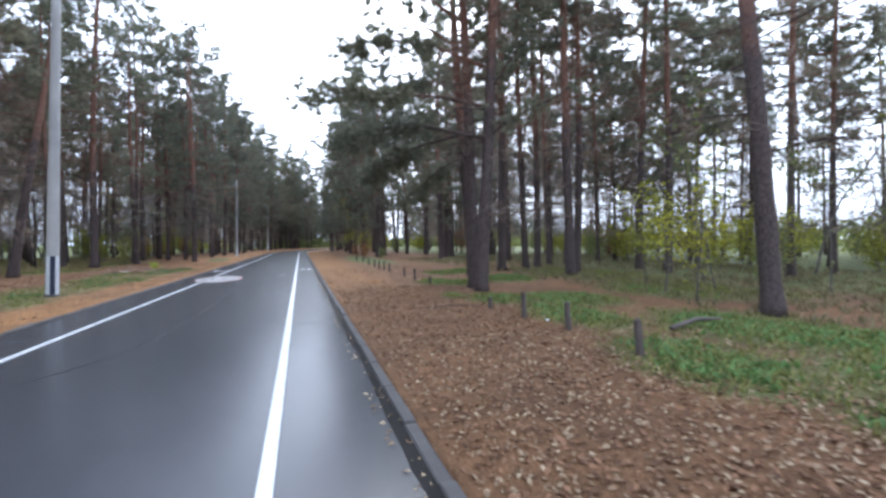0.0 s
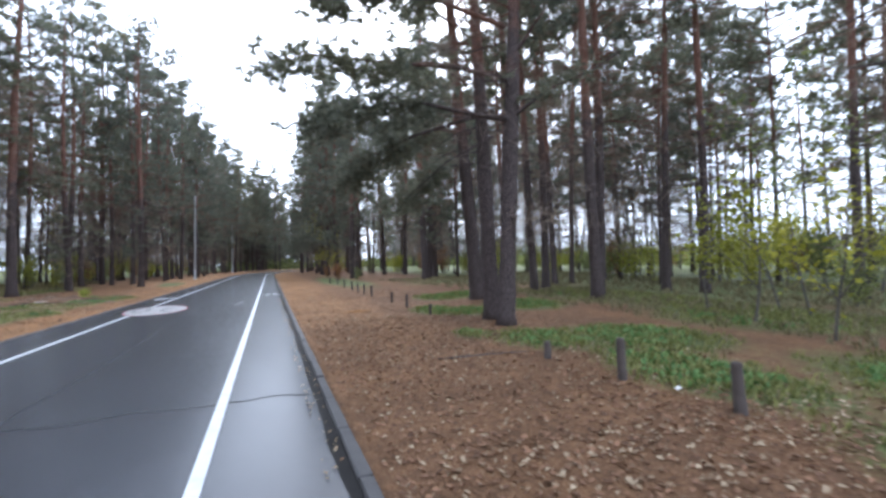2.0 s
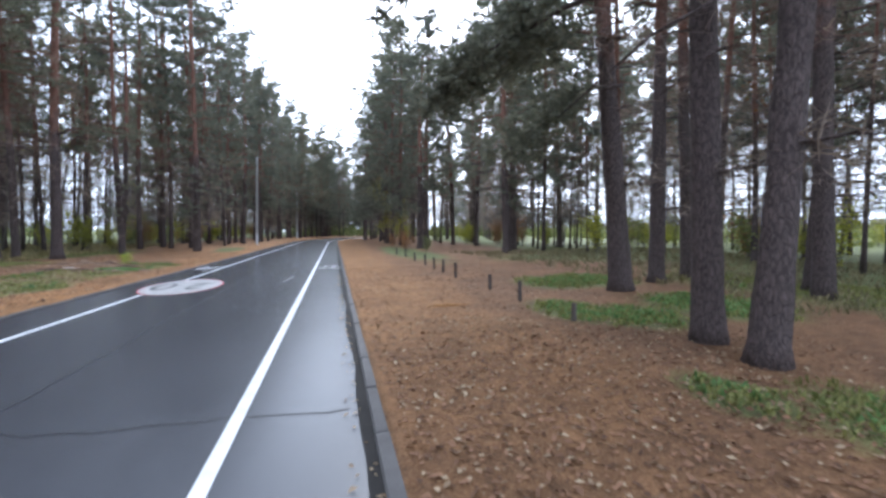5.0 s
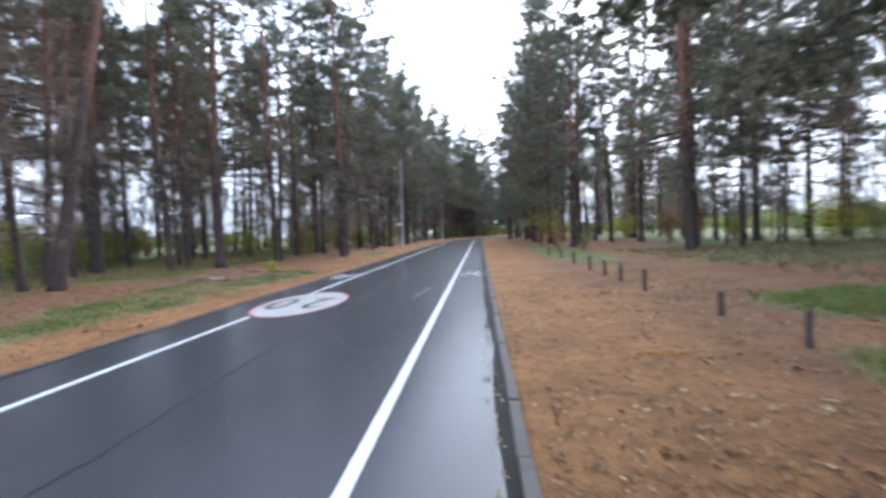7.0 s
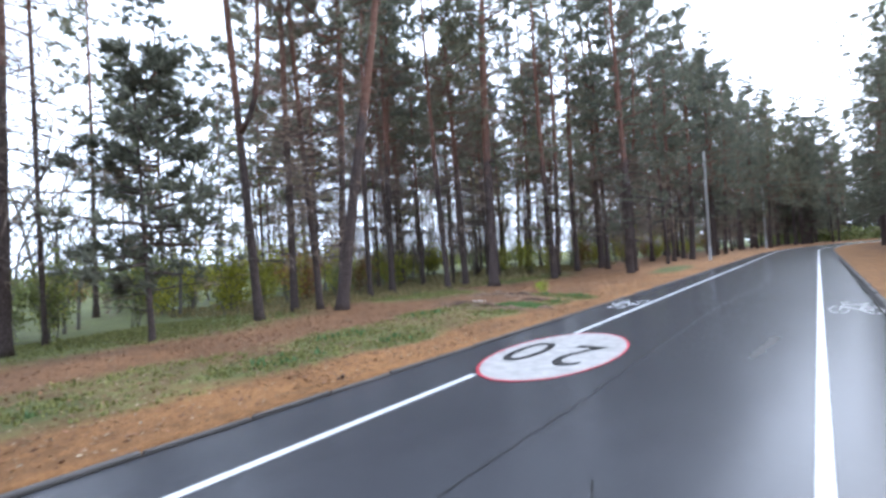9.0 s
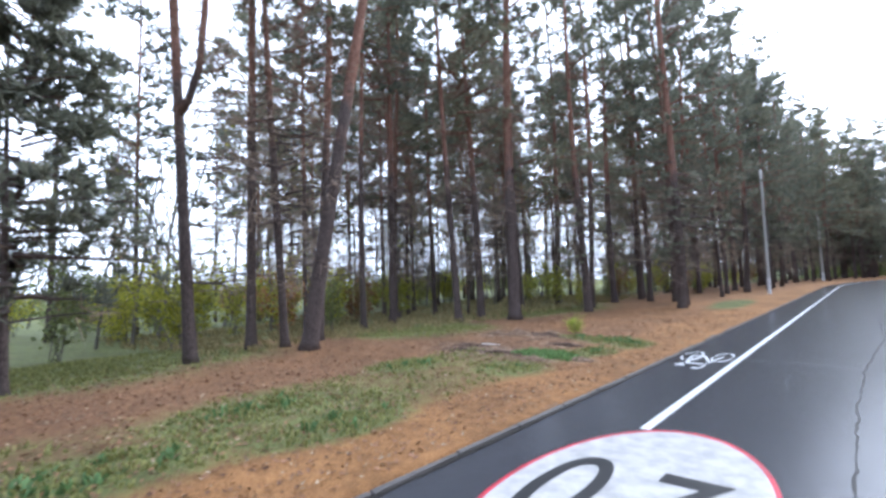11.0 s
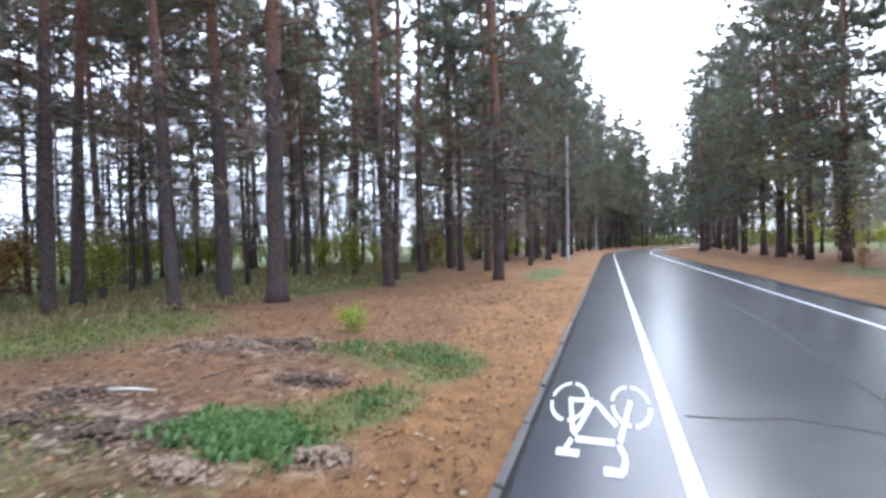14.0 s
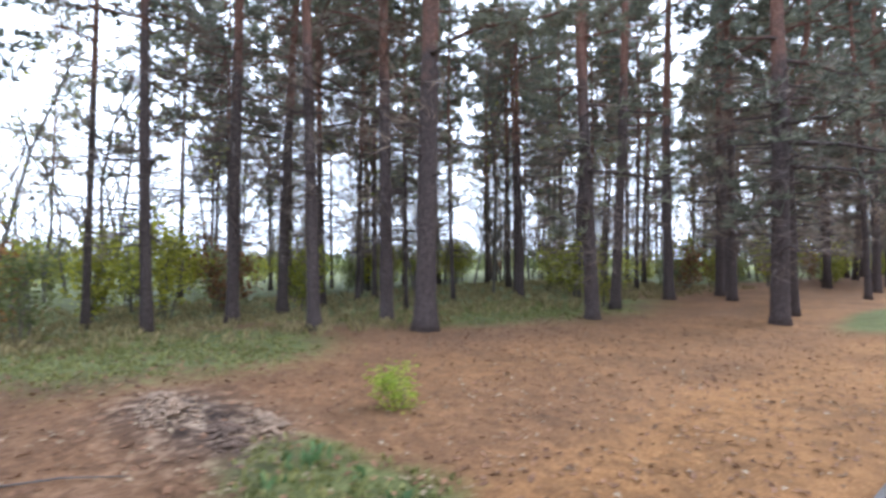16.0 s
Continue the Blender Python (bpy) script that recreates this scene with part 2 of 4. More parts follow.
def height(x, y):
    """Height of the forest floor beside the road."""
    u = x - bend(y)
    if ROAD_L - KERB_W * 0.35 < u < ROAD_R + KERB_W * 0.75:
        return -0.09
    off = u - ROAD_R - KERB_W if u > 0 else ROAD_L - KERB_W - u
    z = 0.045 + 0.05 * smooth(0.5, 4, off)
    z += 0.05 * noise.noise(Vector((x * 0.35, y * 0.35, 0))) * smooth(0.1, 1.5, off)
    z += 0.16 * noise.noise(Vector((x * 0.07, y * 0.07, 3))) * smooth(2, 8, off)
    if u < 0:
        z -= 0.2 * smooth(8, 16, off) * (1 - smooth(42, 56, y))
        z += 0.12 * smooth(42, 55, y) * smooth(0, 4, off)
        mound = math.exp(-((x + 8.4) / 1.0) ** 2 - ((y - 36.2) / 0.9) ** 2)
        z += 0.12 * mound * (0.6 + noise.noise(Vector((x * 1.7, y * 1.7, 9))))
    else:
        z += 0.12 * smooth(3, 9, off) * smooth(16, 24, y)
    return z


def blob(x, y, cx, cy, rx, ry):
    return math.exp(-((x - cx) / rx) ** 2 - ((y - cy) / ry) ** 2)


RIGHT_GREEN = [(4.7, 11.6, 0.9, 1.6), (6.5, 10.3, 1.4, 1.5), (5.0, 9.2, 1.0, 1.0), (5.2, 15.0, 0.8, 1.6), (4.9, 17.8, 0.8, 1.2), (7.3, 12.5, 1.6, 2.6), (6.4, 17.2, 1.3, 1.6),
               (4.7, 23.0, 0.6, 1.2), (5.4, 22.2, 0.9, 1.0), (6.2, 26.8, 1.0, 1.4), (7.3, 26.8, 1.1, 1.5), (4.1, 19.0, 0.35, 0.6), (7.3, 22.6, 1.1, 1.5), (11, 18, 2.5, 3), (13, 24, 4, 5), (5.4, 46, 1.5, 10), (14, 36, 6, 4)]
LEFT_GREEN = [(-7.1, 23.2, 0.8, 1.3), (-6.7, 26.6, 0.7, 1.6), (-6.2, 28.8, 0.5, 1.2), (-7.5, 28.4, 0.7, 1.3), (-8.1, 31.7, 0.7, 0.9), (-6.4, 32.6, 0.7, 0.8), (-6.5, 34.2, 0.75, 0.5), (-5.95, 34.95, 0.4, 0.5),
              (-6.3, 36.7, 0.8, 0.8), (-7.1, 36.7, 0.6, 0.5), (-5.7, 36.4, 0.4, 0.8), (-6.1, 12, 0.8, 5), (-6.4, 4, 0.8, 5), (-6.5, 51.7, 0.7, 4), (-12.5, 36.5, 2.4, 2.6), (-15, 46, 4, 6), (-14, 27, 3, 5)]


def cover(x, y):
    """Shares of grass, fresh orange needles and bare earth."""
    u = x - bend(y)
    wob = 0.5 + 0.5 * noise.noise(Vector((x * 0.5, y * 0.5, 5)))
    g = max([blob(x, y, *s) for s in (RIGHT_GREEN if u > 0 else LEFT_GREEN)])
    g *= 0.55 + 0.6 * wob
    if -9.5 < u < -5.4 and 18 < y < 34:
        g = max(g, (0.2 + 0.32 * wob) * smooth(5.4, 6.2, -u) * (1 - smooth(8.0, 9.5, -u)))
    if u > 0:
        far = smooth(9, 18, u)
        fresh = 0.25 + 0.75 * smooth(15, 26, y) * (1 - smooth(2.2, 4.5, u)) - 0.5 * far
    else:
        fresh = 0.9 - 0.7 * smooth(5.6, 6.8, -u) + 0.4 * smooth(36, 42, y) * (1 - smooth(7.5, 11, -u))
        far = smooth(12, 18, -u)
    g = max(g, 0.3 * far + 0.6 * far * wob)
    fresh = min(1, max(0, fresh + 0.35 * (wob - 0.5)))
    soil = 0.0
    if u < -6.5:
        band = blob(x, y, -9.1, 36.1, 0.6, 0.45) + blob(x, y, -8.1, 36.35, 0.8, 0.5) + 0.8 * blob(x, y, -8.8, 34.4, 0.9, 0.4)
        band += blob(x, y, -8.2, 33.7, 0.9, 0.4) + blob(x, y, -7.3, 33.9, 0.8, 0.5) + 0.9 * blob(x, y, -6.8, 35.3, 0.6, 0.35)
        soil = min(1, 1.2 * band * (0.45 + 0.8 * wob))
    soil = max(soil, 0.9 * blob(x, y, -5.78, 33.96, 0.3, 0.2), 0.9 * blob(x, y, -6.5, 33.5, 0.4, 0.16))
    return g, fresh, soil


def build_ground():
    def steps(lo, hi, fine, far):
        """Lines close together near the walk, wider and wider towards the horizon."""
        mid = list(np.arange(lo, hi + 1e-6, fine))
        grow, out_hi, out_lo, s = 1.28, [], [], fine
        a, b = hi, lo
        while a < far:
            s *= grow
            a, b = a + s, b - s
            out_hi.append(a)
            out_lo.append(b)
        return out_lo[::-1] + mid + out_hi

    xs, ys = steps(-15.0, 12.0, 0.2, 1600), steps(-2.0, 56.0, 0.28, 1600)
    # rows of points exactly along the road's edges
    for edge in (ROAD_L - KERB_W * 0.45, ROAD_L - KERB_W * 0.25, ROAD_R + KERB_W * 0.7, ROAD_R + KERB_W * 0.85):
        xs.append(edge)
    xs = sorted(xs)
    verts = [(x + (bend(y) if y < 170 else bend(170)) * (1 - smooth(60, 300, abs(x))), y, 0) for y in ys for x in xs]
    verts = [(x, y, height(x, y) if abs(x) < 400 and y < 170 else 0.0) for x, y, _ in verts]
    w = len(xs)
    faces = [(r * w + c, r * w + c + 1, (r + 1) * w + c + 1, (r + 1) * w + c) for r in range(len(ys) - 1) for c in range(w - 1)]
    ob = mesh_object("ground", verts, faces, GROUND, smooth=True)
    layer = ob.data.color_attributes.new("cover", "FLOAT_COLOR", "POINT")
    layer.data.foreach_set("color", [c for x, y, _ in verts for c in (*cover(x, y), 1.0)])
    return tagged(ob, "forest floor of orange pine needles, fallen leaves and grass", "ground", kind="structure")


def ribbon(x0, x1, y0, y1, z, step=2.0):
    """A flat band along the road between two offsets."""
    n = max(1, int((y1 - y0) / step))
    ys = [y0 + (y1 - y0) * i / n for i in range(n + 1)]
    verts = [(x + bend(y), y, z) for y in ys for x in (x0, x1)]
    return verts, [(2 * i, 2 * i + 1, 2 * i + 3, 2 * i + 2) for i in range(n)]


def build_road():
    v, f = ribbon(ROAD_L, ROAD_R, -40, 170, 0.0)
    n = len(v)
    v += [(x, y, -0.12) for x, y, _ in v]
    f += [(a + n, a + 2 + n, a + 2, a) for a in range(0, n - 2, 2)] + [(a + 1, a + 3, a + 3 + n, a + 1 + n) for a in range(0, n - 2, 2)]
    tagged(mesh_object("road", v, f, ASPHALT), "wet dark asphalt road with two white lines", "road", kind="structure")
    lines = [(LINE_R, -40, 170)], [(LINE_L, -40, DISC_Y - 1.62), (LINE_L, DISC_Y + 1.62, 170)]
    for spans in lines:
        pieces = [ribbon(x - 0.05, x + 0.05, a, b, 0.004, 1.0) for x, a, b in spans]
        tagged(mesh_object("road_marking", *joined(pieces), WHITE), "solid white painted line along the wet road", "road marking", kind="structure")


build_ground()
build_road()


# ---- pine trees ----
class Shape:
    """Meshes of a pine's branches and crown that trees of one form share."""


def needle_tufts(places, ways, rng, length, width, count):
    """Sprays of needles: narrow leaf-shaped blades about each place."""
    verts, faces = [], []
    for p, w in zip(places, ways):
        for _ in range(count):
            d = w * 0.6 + np.array([rng.gauss(0, 0.6), rng.gauss(0, 0.6), rng.gauss(0.12, 0.45)])
            d /= np.linalg.norm(d) + 1e-9
            s = np.cross(d, (rng.gauss(0, 1), rng.gauss(0, 1), rng.gauss(0, 1)))
            s *= width / (np.linalg.norm(s) + 1e-9)
            ln = length * rng.uniform(0.6, 1.25)
            b = len(verts)
            verts += [p - s, p + s, p + d * ln]
            faces.append((b, b + 1, b + 2))
    return verts, faces


def pine_shape(seed, tall, low, reach, branches, tufts, blades, droop=0.0, size=0.3, dead=6, toward=None):
    """toward: the angle at which branches are longer and hang lower (the road's side)."""
    rng = random.Random(seed)
    limbs, places, ways, dry, dry_ways = [], [], [], [], []
    for i in range(branches):
        f = (i + rng.random()) / branches
        z = low + (tall - low) * f ** 0.9
        a = rng.uniform(0, 2 * math.pi)
        span = reach * (1 - 0.75 * f) * rng.uniform(0.55, 1.15) * (0.55 + 0.45 * min(1, 3.5 * (f + 0.12)))
        if toward is not None:
            face = max(0.0, math.cos(a - toward))
            span *= 0.75 + 0.55 * face
        lift = 0.1 + 0.55 * f - droop * (1 - f)
        pts, p = [], np.array([0.0, 0.0, z])
        steps_n = 5
        heading = a
        for s in range(steps_n + 1):
            pts.append(p.copy())
            heading += rng.uniform(-0.22, 0.22)
            rise = lift * (1.2 - 0.7 * s / steps_n) + rng.uniform(-0.16, 0.16) - droop * 0.35 * (s / steps_n) ** 2
            p = p + span / steps_n * np.array([math.cos(heading), math.sin(heading), rise])
        r0 = 0.02 + 0.045 * (1 - f) * span / reach
        limbs.append(tube(pts, [r0 * (1 - 0.85 * s / steps_n) for s in range(steps_n + 1)], 5, cap=False))
        for _ in range(tufts):
            q = rng.uniform(0.25, 1.0) ** 0.75 * steps_n
            k = min(steps_n - 1, int(q))
            base = pts[k] + (pts[k + 1] - pts[k]) * (q - k)
            spread = 0.12 * span + 0.14
            places.append(base + np.array([rng.gauss(0, spread), rng.gauss(0, spread), rng.gauss(0.05, spread * 0.45)]))
            ways.append(np.array([math.cos(heading), math.sin(heading), 0.35]))
    for _ in range(dead):
        z, a = rng.uniform(min(1.8, low * 0.4), low + 3), rng.uniform(0, 2 * math.pi)
        ln = rng.uniform(0.4, 1.9)
        out = np.array([math.cos(a), math.sin(a), 0])
        turn_out = np.array([math.cos(a + rng.uniform(-0.6, 0.6)), math.sin(a + rng.uniform(-0.6, 0.6)), rng.uniform(-0.35, 0.2)])
        foot = np.array([0, 0, z])
        elbow = foot + out * ln * 0.5 + (0, 0, rng.uniform(-0.1, 0.1))
        limbs.append(tube([foot, elbow, elbow + turn_out * ln * 0.5], [0.022, 0.014, 0.004], 4, cap=False))
        for _ in range(2):
            fork = rng.uniform(-1.1, 1.1)
            tip = elbow + np.array([math.cos(a + fork), math.sin(a + fork), rng.uniform(-0.5, 0.2)]) * ln * 0.4
            limbs.append(tube([elbow, tip], [0.009, 0.003], 3, cap=False))
            for _ in range(3):
                q = rng.uniform(0.3, 1.1)
                dry.append(elbow + (tip - elbow) * q + np.array([rng.gauss(0, 0.12), rng.gauss(0, 0.12), rng.gauss(0, 0.1)]))
                dry_ways.append(np.array([out[0], out[1], -0.25]))
    shape = Shape()
    shape.tall = tall
    for key, data, mat in (("branches", joined(limbs), BARK), ("crown", needle_tufts(places, ways, rng, size, size * 0.098, blades), NEEDLES), ("dead_brush", needle_tufts(dry, dry_ways, rng, 0.55, 0.01, 3), DRY_NEEDLES)):
        me = bpy.data.meshes.new(key)
        me.from_pydata([tuple(v) for v in data[0]], [], data[1])
        me.materials.append(mat)
        if key == "branches":
            shape.branches = me
        elif key == "crown":
            shape.crown = me
        else:
            shape.dead_brush = me
    return shape


HIGH = [pine_shape(s, t, w, 2.7, 26, 13, 15, 0.0, 0.34, 56) for s, t, w in ((1, 18, 8.8), (2, 20, 9.6), (3, 17, 7.8), (4, 19, 9.2), (5, 21, 10.5))]
EDGE_L = [pine_shape(s, t, w, 3.8, 56, 13, 15, 0.25, 0.37, 34, 0.0) for s, t, w in ((11, 18, 3.6), (12, 20, 4.6), (13, 19, 3.0))]
EDGE_R = [pine_shape(s, t, w, 4.1, 56, 13, 15, 0.25, 0.37, 30, math.pi) for s, t, w in ((21, 17, 3.4), (22, 19, 4.6), (23, 18, 3.8))]
DEEP = [pine_shape(s, t, w, 2.7, 29, 10, 11, 0.05, 0.46, 60) for s, t, w in ((61, 16, 5.2), (62, 18, 6.8), (63, 15, 4.4), (64, 17, 8.0))]
FAR = [pine_shape(s, t, w, 3.2, 40, 12, 9, 0.1, 0.75, 6) for s, t, w in ((31, 17, 1.5), (32, 19, 3.0), (33, 16, 2.0))]
YOUNG = [pine_shape(41, 6.5, 1.3, 2.3, 40, 13, 16, 0.2, 0.32, 8)]
OPEN_L = [pine_shape(s, t, w, 3.2, 34, 13, 15, 0.05, 0.36, 40, 0.0) for s, t, w in ((54, 18, 5.4), (55, 19.5, 6.4), (56, 17.5, 4.8))]
LOW_L = [pine_shape(s, t, 2.3, 2.6, 32, 11, 13, 0.4, 0.3, 30, 0.0) for s, t in ((57, 17), (58, 18.5))]
OPEN = [pine_shape(s, 18.5, w, 3.6, 34, 15, 17, 0.05, 0.36, 26, math.pi) for s, w in ((51, 6.6), (52, 7.4))]


def pine_tree(x, y, radius, shape, turn, lean=(0.0, 0.0), scale=1.0, group="pine trees of the forest", label="tall Scots pine with dark cracked bark, orange upper trunk", sides=11, sink=0.06, fork=0.0):
    rng = random.Random(int(x * 97 + y * 131))
    root = tagged(new("pine_tree"), label, "tree", group)
    root.matrix_basis = pose(x, y, height(x, y) - sink, 0, 0, 0)
    top = shape.tall * scale
    n = 30 if sides > 9 else 12
    pts, radii = [], []
    ph = rng.uniform(0, 6)
    for i in range(n + 1):
        f = (i / n) ** 1.25
        z = f * top
        sway = 0.02 * top * math.sin(ph + 3.2 * f) * f
        pts.append((lean[0] * z + sway, lean[1] * z + sway * 0.7 * math.cos(ph), z))
        flare = 1 + 0.35 * math.exp(-z / 0.25)
        radii.append(radius * flare * (1 - 0.82 * f) * (1 + (rng.uniform(-0.05, 0.07) if sides > 9 else 0)))
    mesh_object("trunk", *tube(pts, radii, sides, rng, 0.06), BARK, root, smooth=True)
    if fork:
        # a second stem that leaves the trunk and turns upright
        k = min(range(n + 1), key=lambda i: abs(pts[i][2] - fork))
        foot, r = np.array(pts[k]), radii[k]
        rise = (top - foot[2]) * 0.85
        stem = [foot, foot + (0.28, 0.1, 0.35), foot + (0.55, 0.2, 0.95), foot + (0.75, 0.25, 2.2), foot + (0.95, 0.3, rise * 0.6), foot + (1.0, 0.4, rise)]
        mesh_object("second_stem", *tube(stem, [r * 0.85, r * 0.8, r * 0.72, r * 0.62, r * 0.4, r * 0.15], 9, rng, 0.06), BARK, root, smooth=True)
    for name, me in (("branch", shape.branches), ("crown", shape.crown), ("dead_brush", shape.dead_brush)):
        ob = tagged(share(name, me, root), kind="stuff")
        # the shared limbs follow the trunk's lean
        ob.scale = (scale, scale, scale)
        ob.rotation_euler = Euler((-math.atan(lean[1]), math.atan(lean[0]), radians(turn)))
    return root


# foot of each trunk and its radius, near the walk
PINES_LEFT_NEAR = [
    (-11.59, 23.75, 0.10), (-13.03, 24.3, 0.13), (-14.4, 25.21, 0.06), (-11.73, 26.58, 0.07), (-12.3, 29.49, 0.13), (-13.15, 31.19, 0.13),
    (-11.63, 31.87, 0.19), (-12.74, 31.88, 0.11), (-13.17, 33.12, 0.14), (-17.52, 35.39, 0.09), (-15.34, 36.44, 0.12), (-15.71, 38.18, 0.15),
    (-13.15, 39.19, 0.14), (-17.5, 39.92, 0.16), (-11.94, 41.13, 0.24), (-13.59, 41.15, 0.17), (-19.51, 41.98, 0.12), (-21.22, 42.5, 0.11),
    (-20.97, 44.04, 0.11), (-19.01, 44.17, 0.13), (-21.66, 45.19, 0.12), (-10.9, 45.42, 0.18),
]
PINES_LEFT_BEYOND = [
    (-7.7, 47.76, 0.19), (-11.84, 47.81, 0.15), (-16.31, 48.55, 0.12), (-8.1, 49.9, 0.15), (-14.86, 50.02, 0.14), (-18.44, 50.44, 0.11),
    (-12.33, 51.88, 0.19), (-9.33, 52.7, 0.17), (-10.8, 53.15, 0.15), (-11.87, 54.78, 0.16), (-25.87, 56.1, 0.16), (-12.45, 56.76, 0.2),
    (-8.01, 57.0, 0.1), (-8.57, 61.29, 0.15), (-7.96, 64.58, 0.2), (-24.39, 65.69, 0.2), (-9.3, 68.0, 0.18), (-7.6, 72.0, 0.18),
]
PINES_RIGHT = [
    (8.66, 13.8, 0.19), (13.19, 13.88, 0.14), (5.13, 19.62, 0.18), (17.06, 19.64, 0.14), (5.29, 20.58, 0.19), (14.57, 22.81, 0.16),
    (10.11, 22.91, 0.19), (10.9, 23.79, 0.17), (14.49, 24.45, 0.16), (6.82, 24.7, 0.23), (8.5, 25.73, 0.19), (10.05, 26.5, 0.16),
    (11.06, 27.31, 0.17), (12.79, 29.23, 0.14), (14.11, 29.78, 0.12), (17.07, 31.04, 0.12), (12.02, 32.59, 0.15), (10.58, 41.51, 0.24),
    (11.75, 44.23, 0.22), (13.14, 47.01, 0.28), (18.39, 50.24, 0.25), (7.41, 52.29, 0.26), (23.72, 53.51, 0.2), (13.21, 55.97, 0.22),
    (8.71, 56.53, 0.3), (11.76, 58.8, 0.2), (6.41, 66.73, 0.28), (14.39, 79.13, 0.28), (5.2, 86.0, 0.28), (8.0, 88.0, 0.26),
]
LEANING = {(-13.17, 33.12): (-0.01, 0.06), (-11.63, 31.87): (0.07, 0.125), (8.66, 13.8): (-0.04, 0.06), (5.13, 19.62): (0.03, -0.02), (5.29, 20.58): (-0.035, 0.03),
           (-12.3, 29.49): (-0.01, -0.05), (-13.15, 31.19): (0.0, 0.01), (-12.74, 31.88): (-0.02, -0.04), (-13.15, 39.19): (-0.03, -0.02), (6.82, 24.7): (-0.045, 0.03),
           (-13.03, 24.3): (0.01, 0.02), (-11.59, 23.75): (0.0, 0.0), (-11.94, 41.13): (0.01, 0.02)}
FEATHERY = ((-10.9, 45.42), (-7.7, 47.76), (-8.1, 49.9))


def plant_forest():
    rng = random.Random(7)
    taken = []
    for x, y, r in PINES_LEFT_NEAR + PINES_LEFT_BEYOND + PINES_RIGHT:
        u = x - bend(y)
        edge = -11.0 < u < 9.0 and y > 44 or (0 < u < 6) or (0 < u < 9 and y > 18) or (0 < u < 12 and y > 28)
        shapes = (EDGE_R if u > 0 else EDGE_L) if edge else HIGH
        if (x, y) == (-11.73, 26.58):
            shapes = YOUNG
        elif (x, y) in FEATHERY:
            shapes = LOW_L
        elif u > 0 and y < 29 and edge:
            shapes = OPEN
        elif u < 0 and 44 < y < 66 and edge:
            shapes = OPEN_L
        lean = LEANING.get((x, y), (rng.uniform(-0.032, 0.032), rng.uniform(-0.032, 0.032)))
        pine_tree(x, y, min(r, 0.3), rng.choice(shapes), rng.uniform(-25, 25) if edge else rng.uniform(0, 360), lean, rng.uniform(0.9, 1.12),
                  fork={(-12.3, 29.49): 5.3, (-9.33, 52.7): 6.4}.get((x, y), 0.0))
        taken.append((x, y))

    def fill(count, x0, x1, y0, y1, gap, shapes, radius, edge=False):
        done = tries = 0
        while done < count and tries < count * 40:
            tries += 1
            u, y = rng.uniform(x0, x1), rng.uniform(y0, y1)
            x = u + bend(y)
            if any((x - a) ** 2 + (y - b) ** 2 < gap * gap for a, b in taken):
                continue
            taken.append((x, y))
            done += 1
            pine_tree(x, y, rng.uniform(*radius), rng.choice(shapes), rng.uniform(-30, 30) if edge else rng.uniform(0, 360),
                      (rng.uniform(-0.03, 0.03), rng.uniform(-0.03, 0.03)), rng.uniform(1.0, 1.2) if edge else rng.uniform(0.88, 1.12), sides=8)

    fill(26, -11.0, -7.2, 60, 130, 2.8, EDGE_L, (0.14, 0.2), True)
    fill(28, 5.6, 9.0, 58, 130, 2.6, EDGE_R, (0.14, 0.22), True)
    fill(11, -12, -8.5, 4, 20, 2.4, EDGE_L, (0.12, 0.18), True)
    fill(46, -28, -10, 50, 122, 2.0, DEEP, (0.1, 0.17))
    fill(16, -28, -15, -10, 24, 2.6, DEEP, (0.1, 0.16))
    fill(26, -30, -15.5, 38, 66, 1.9, DEEP, (0.06, 0.11))
    fill(18, -40, -22, 28, 84, 2.4, DEEP, (0.06, 0.12))
    fill(30, 12.5, 32, 28, 60, 1.9, DEEP, (0.07, 0.12))
    fill(46, 15, 42, 10, 66, 2.2, DEEP, (0.07, 0.14))
    fill(6, 10, 26, -10, 9, 2.6, HIGH, (0.11, 0.18))
    fill(22, 9, 28, 60, 118, 2.4, DEEP, (0.1, 0.16))
    # the far wood and the wood behind the start: one mass of trees
    spots = []
    for count, x0, x1, y0, y1 in ((26, -22, -6.5, 106, 158), (18, -40, -7, 114, 160), (16, 5.5, 36, 114, 156), (8, -24, 24, -45, -15)):
        for _ in range(count):
            y = rng.uniform(y0, y1)
            u = rng.uniform(x0, x1)
            if -8 < u < 5.5:
                u = -8.5
            spots.append((u + bend(y), y, rng.uniform(0.85, 1.1), rng.uniform(0, 6.283), rng.randrange(3)))
    for name, mat in (("far_trunks", BARK), ("far_crowns", NEEDLES)):
        verts, faces = [], []
        for x, y, c, a, k in spots:
            if name == "far_trunks":
                v, f = tube([(0, 0, -0.1), (0, 0, 8.0), (0.2, 0.1, FAR[k].tall)], [0.18, 0.13, 0.03], 6)
                v = np.array(v)
            else:
                me = FAR[k].crown
                v = np.empty(len(me.vertices) * 3)
                me.vertices.foreach_get("co", v)
                v = v.reshape(-1, 3)
                f = [(i, i + 1, i + 2) for i in range(0, len(v), 3)]
            ca, sa, b = math.cos(a), math.sin(a), len(verts)
            turned = np.stack([ca * v[:, 0] - sa * v[:, 1], sa * v[:, 0] + ca * v[:, 1], v[:, 2]], 1) * c + (x, y, height(x, y))
            verts.extend(turned.tolist())
            faces.extend(tuple(i + b for i in face) for face in f)
        tagged(mesh_object(name, verts, faces, mat), "far pine wood at the end of the road", "wood", kind="stuff")


plant_forest()


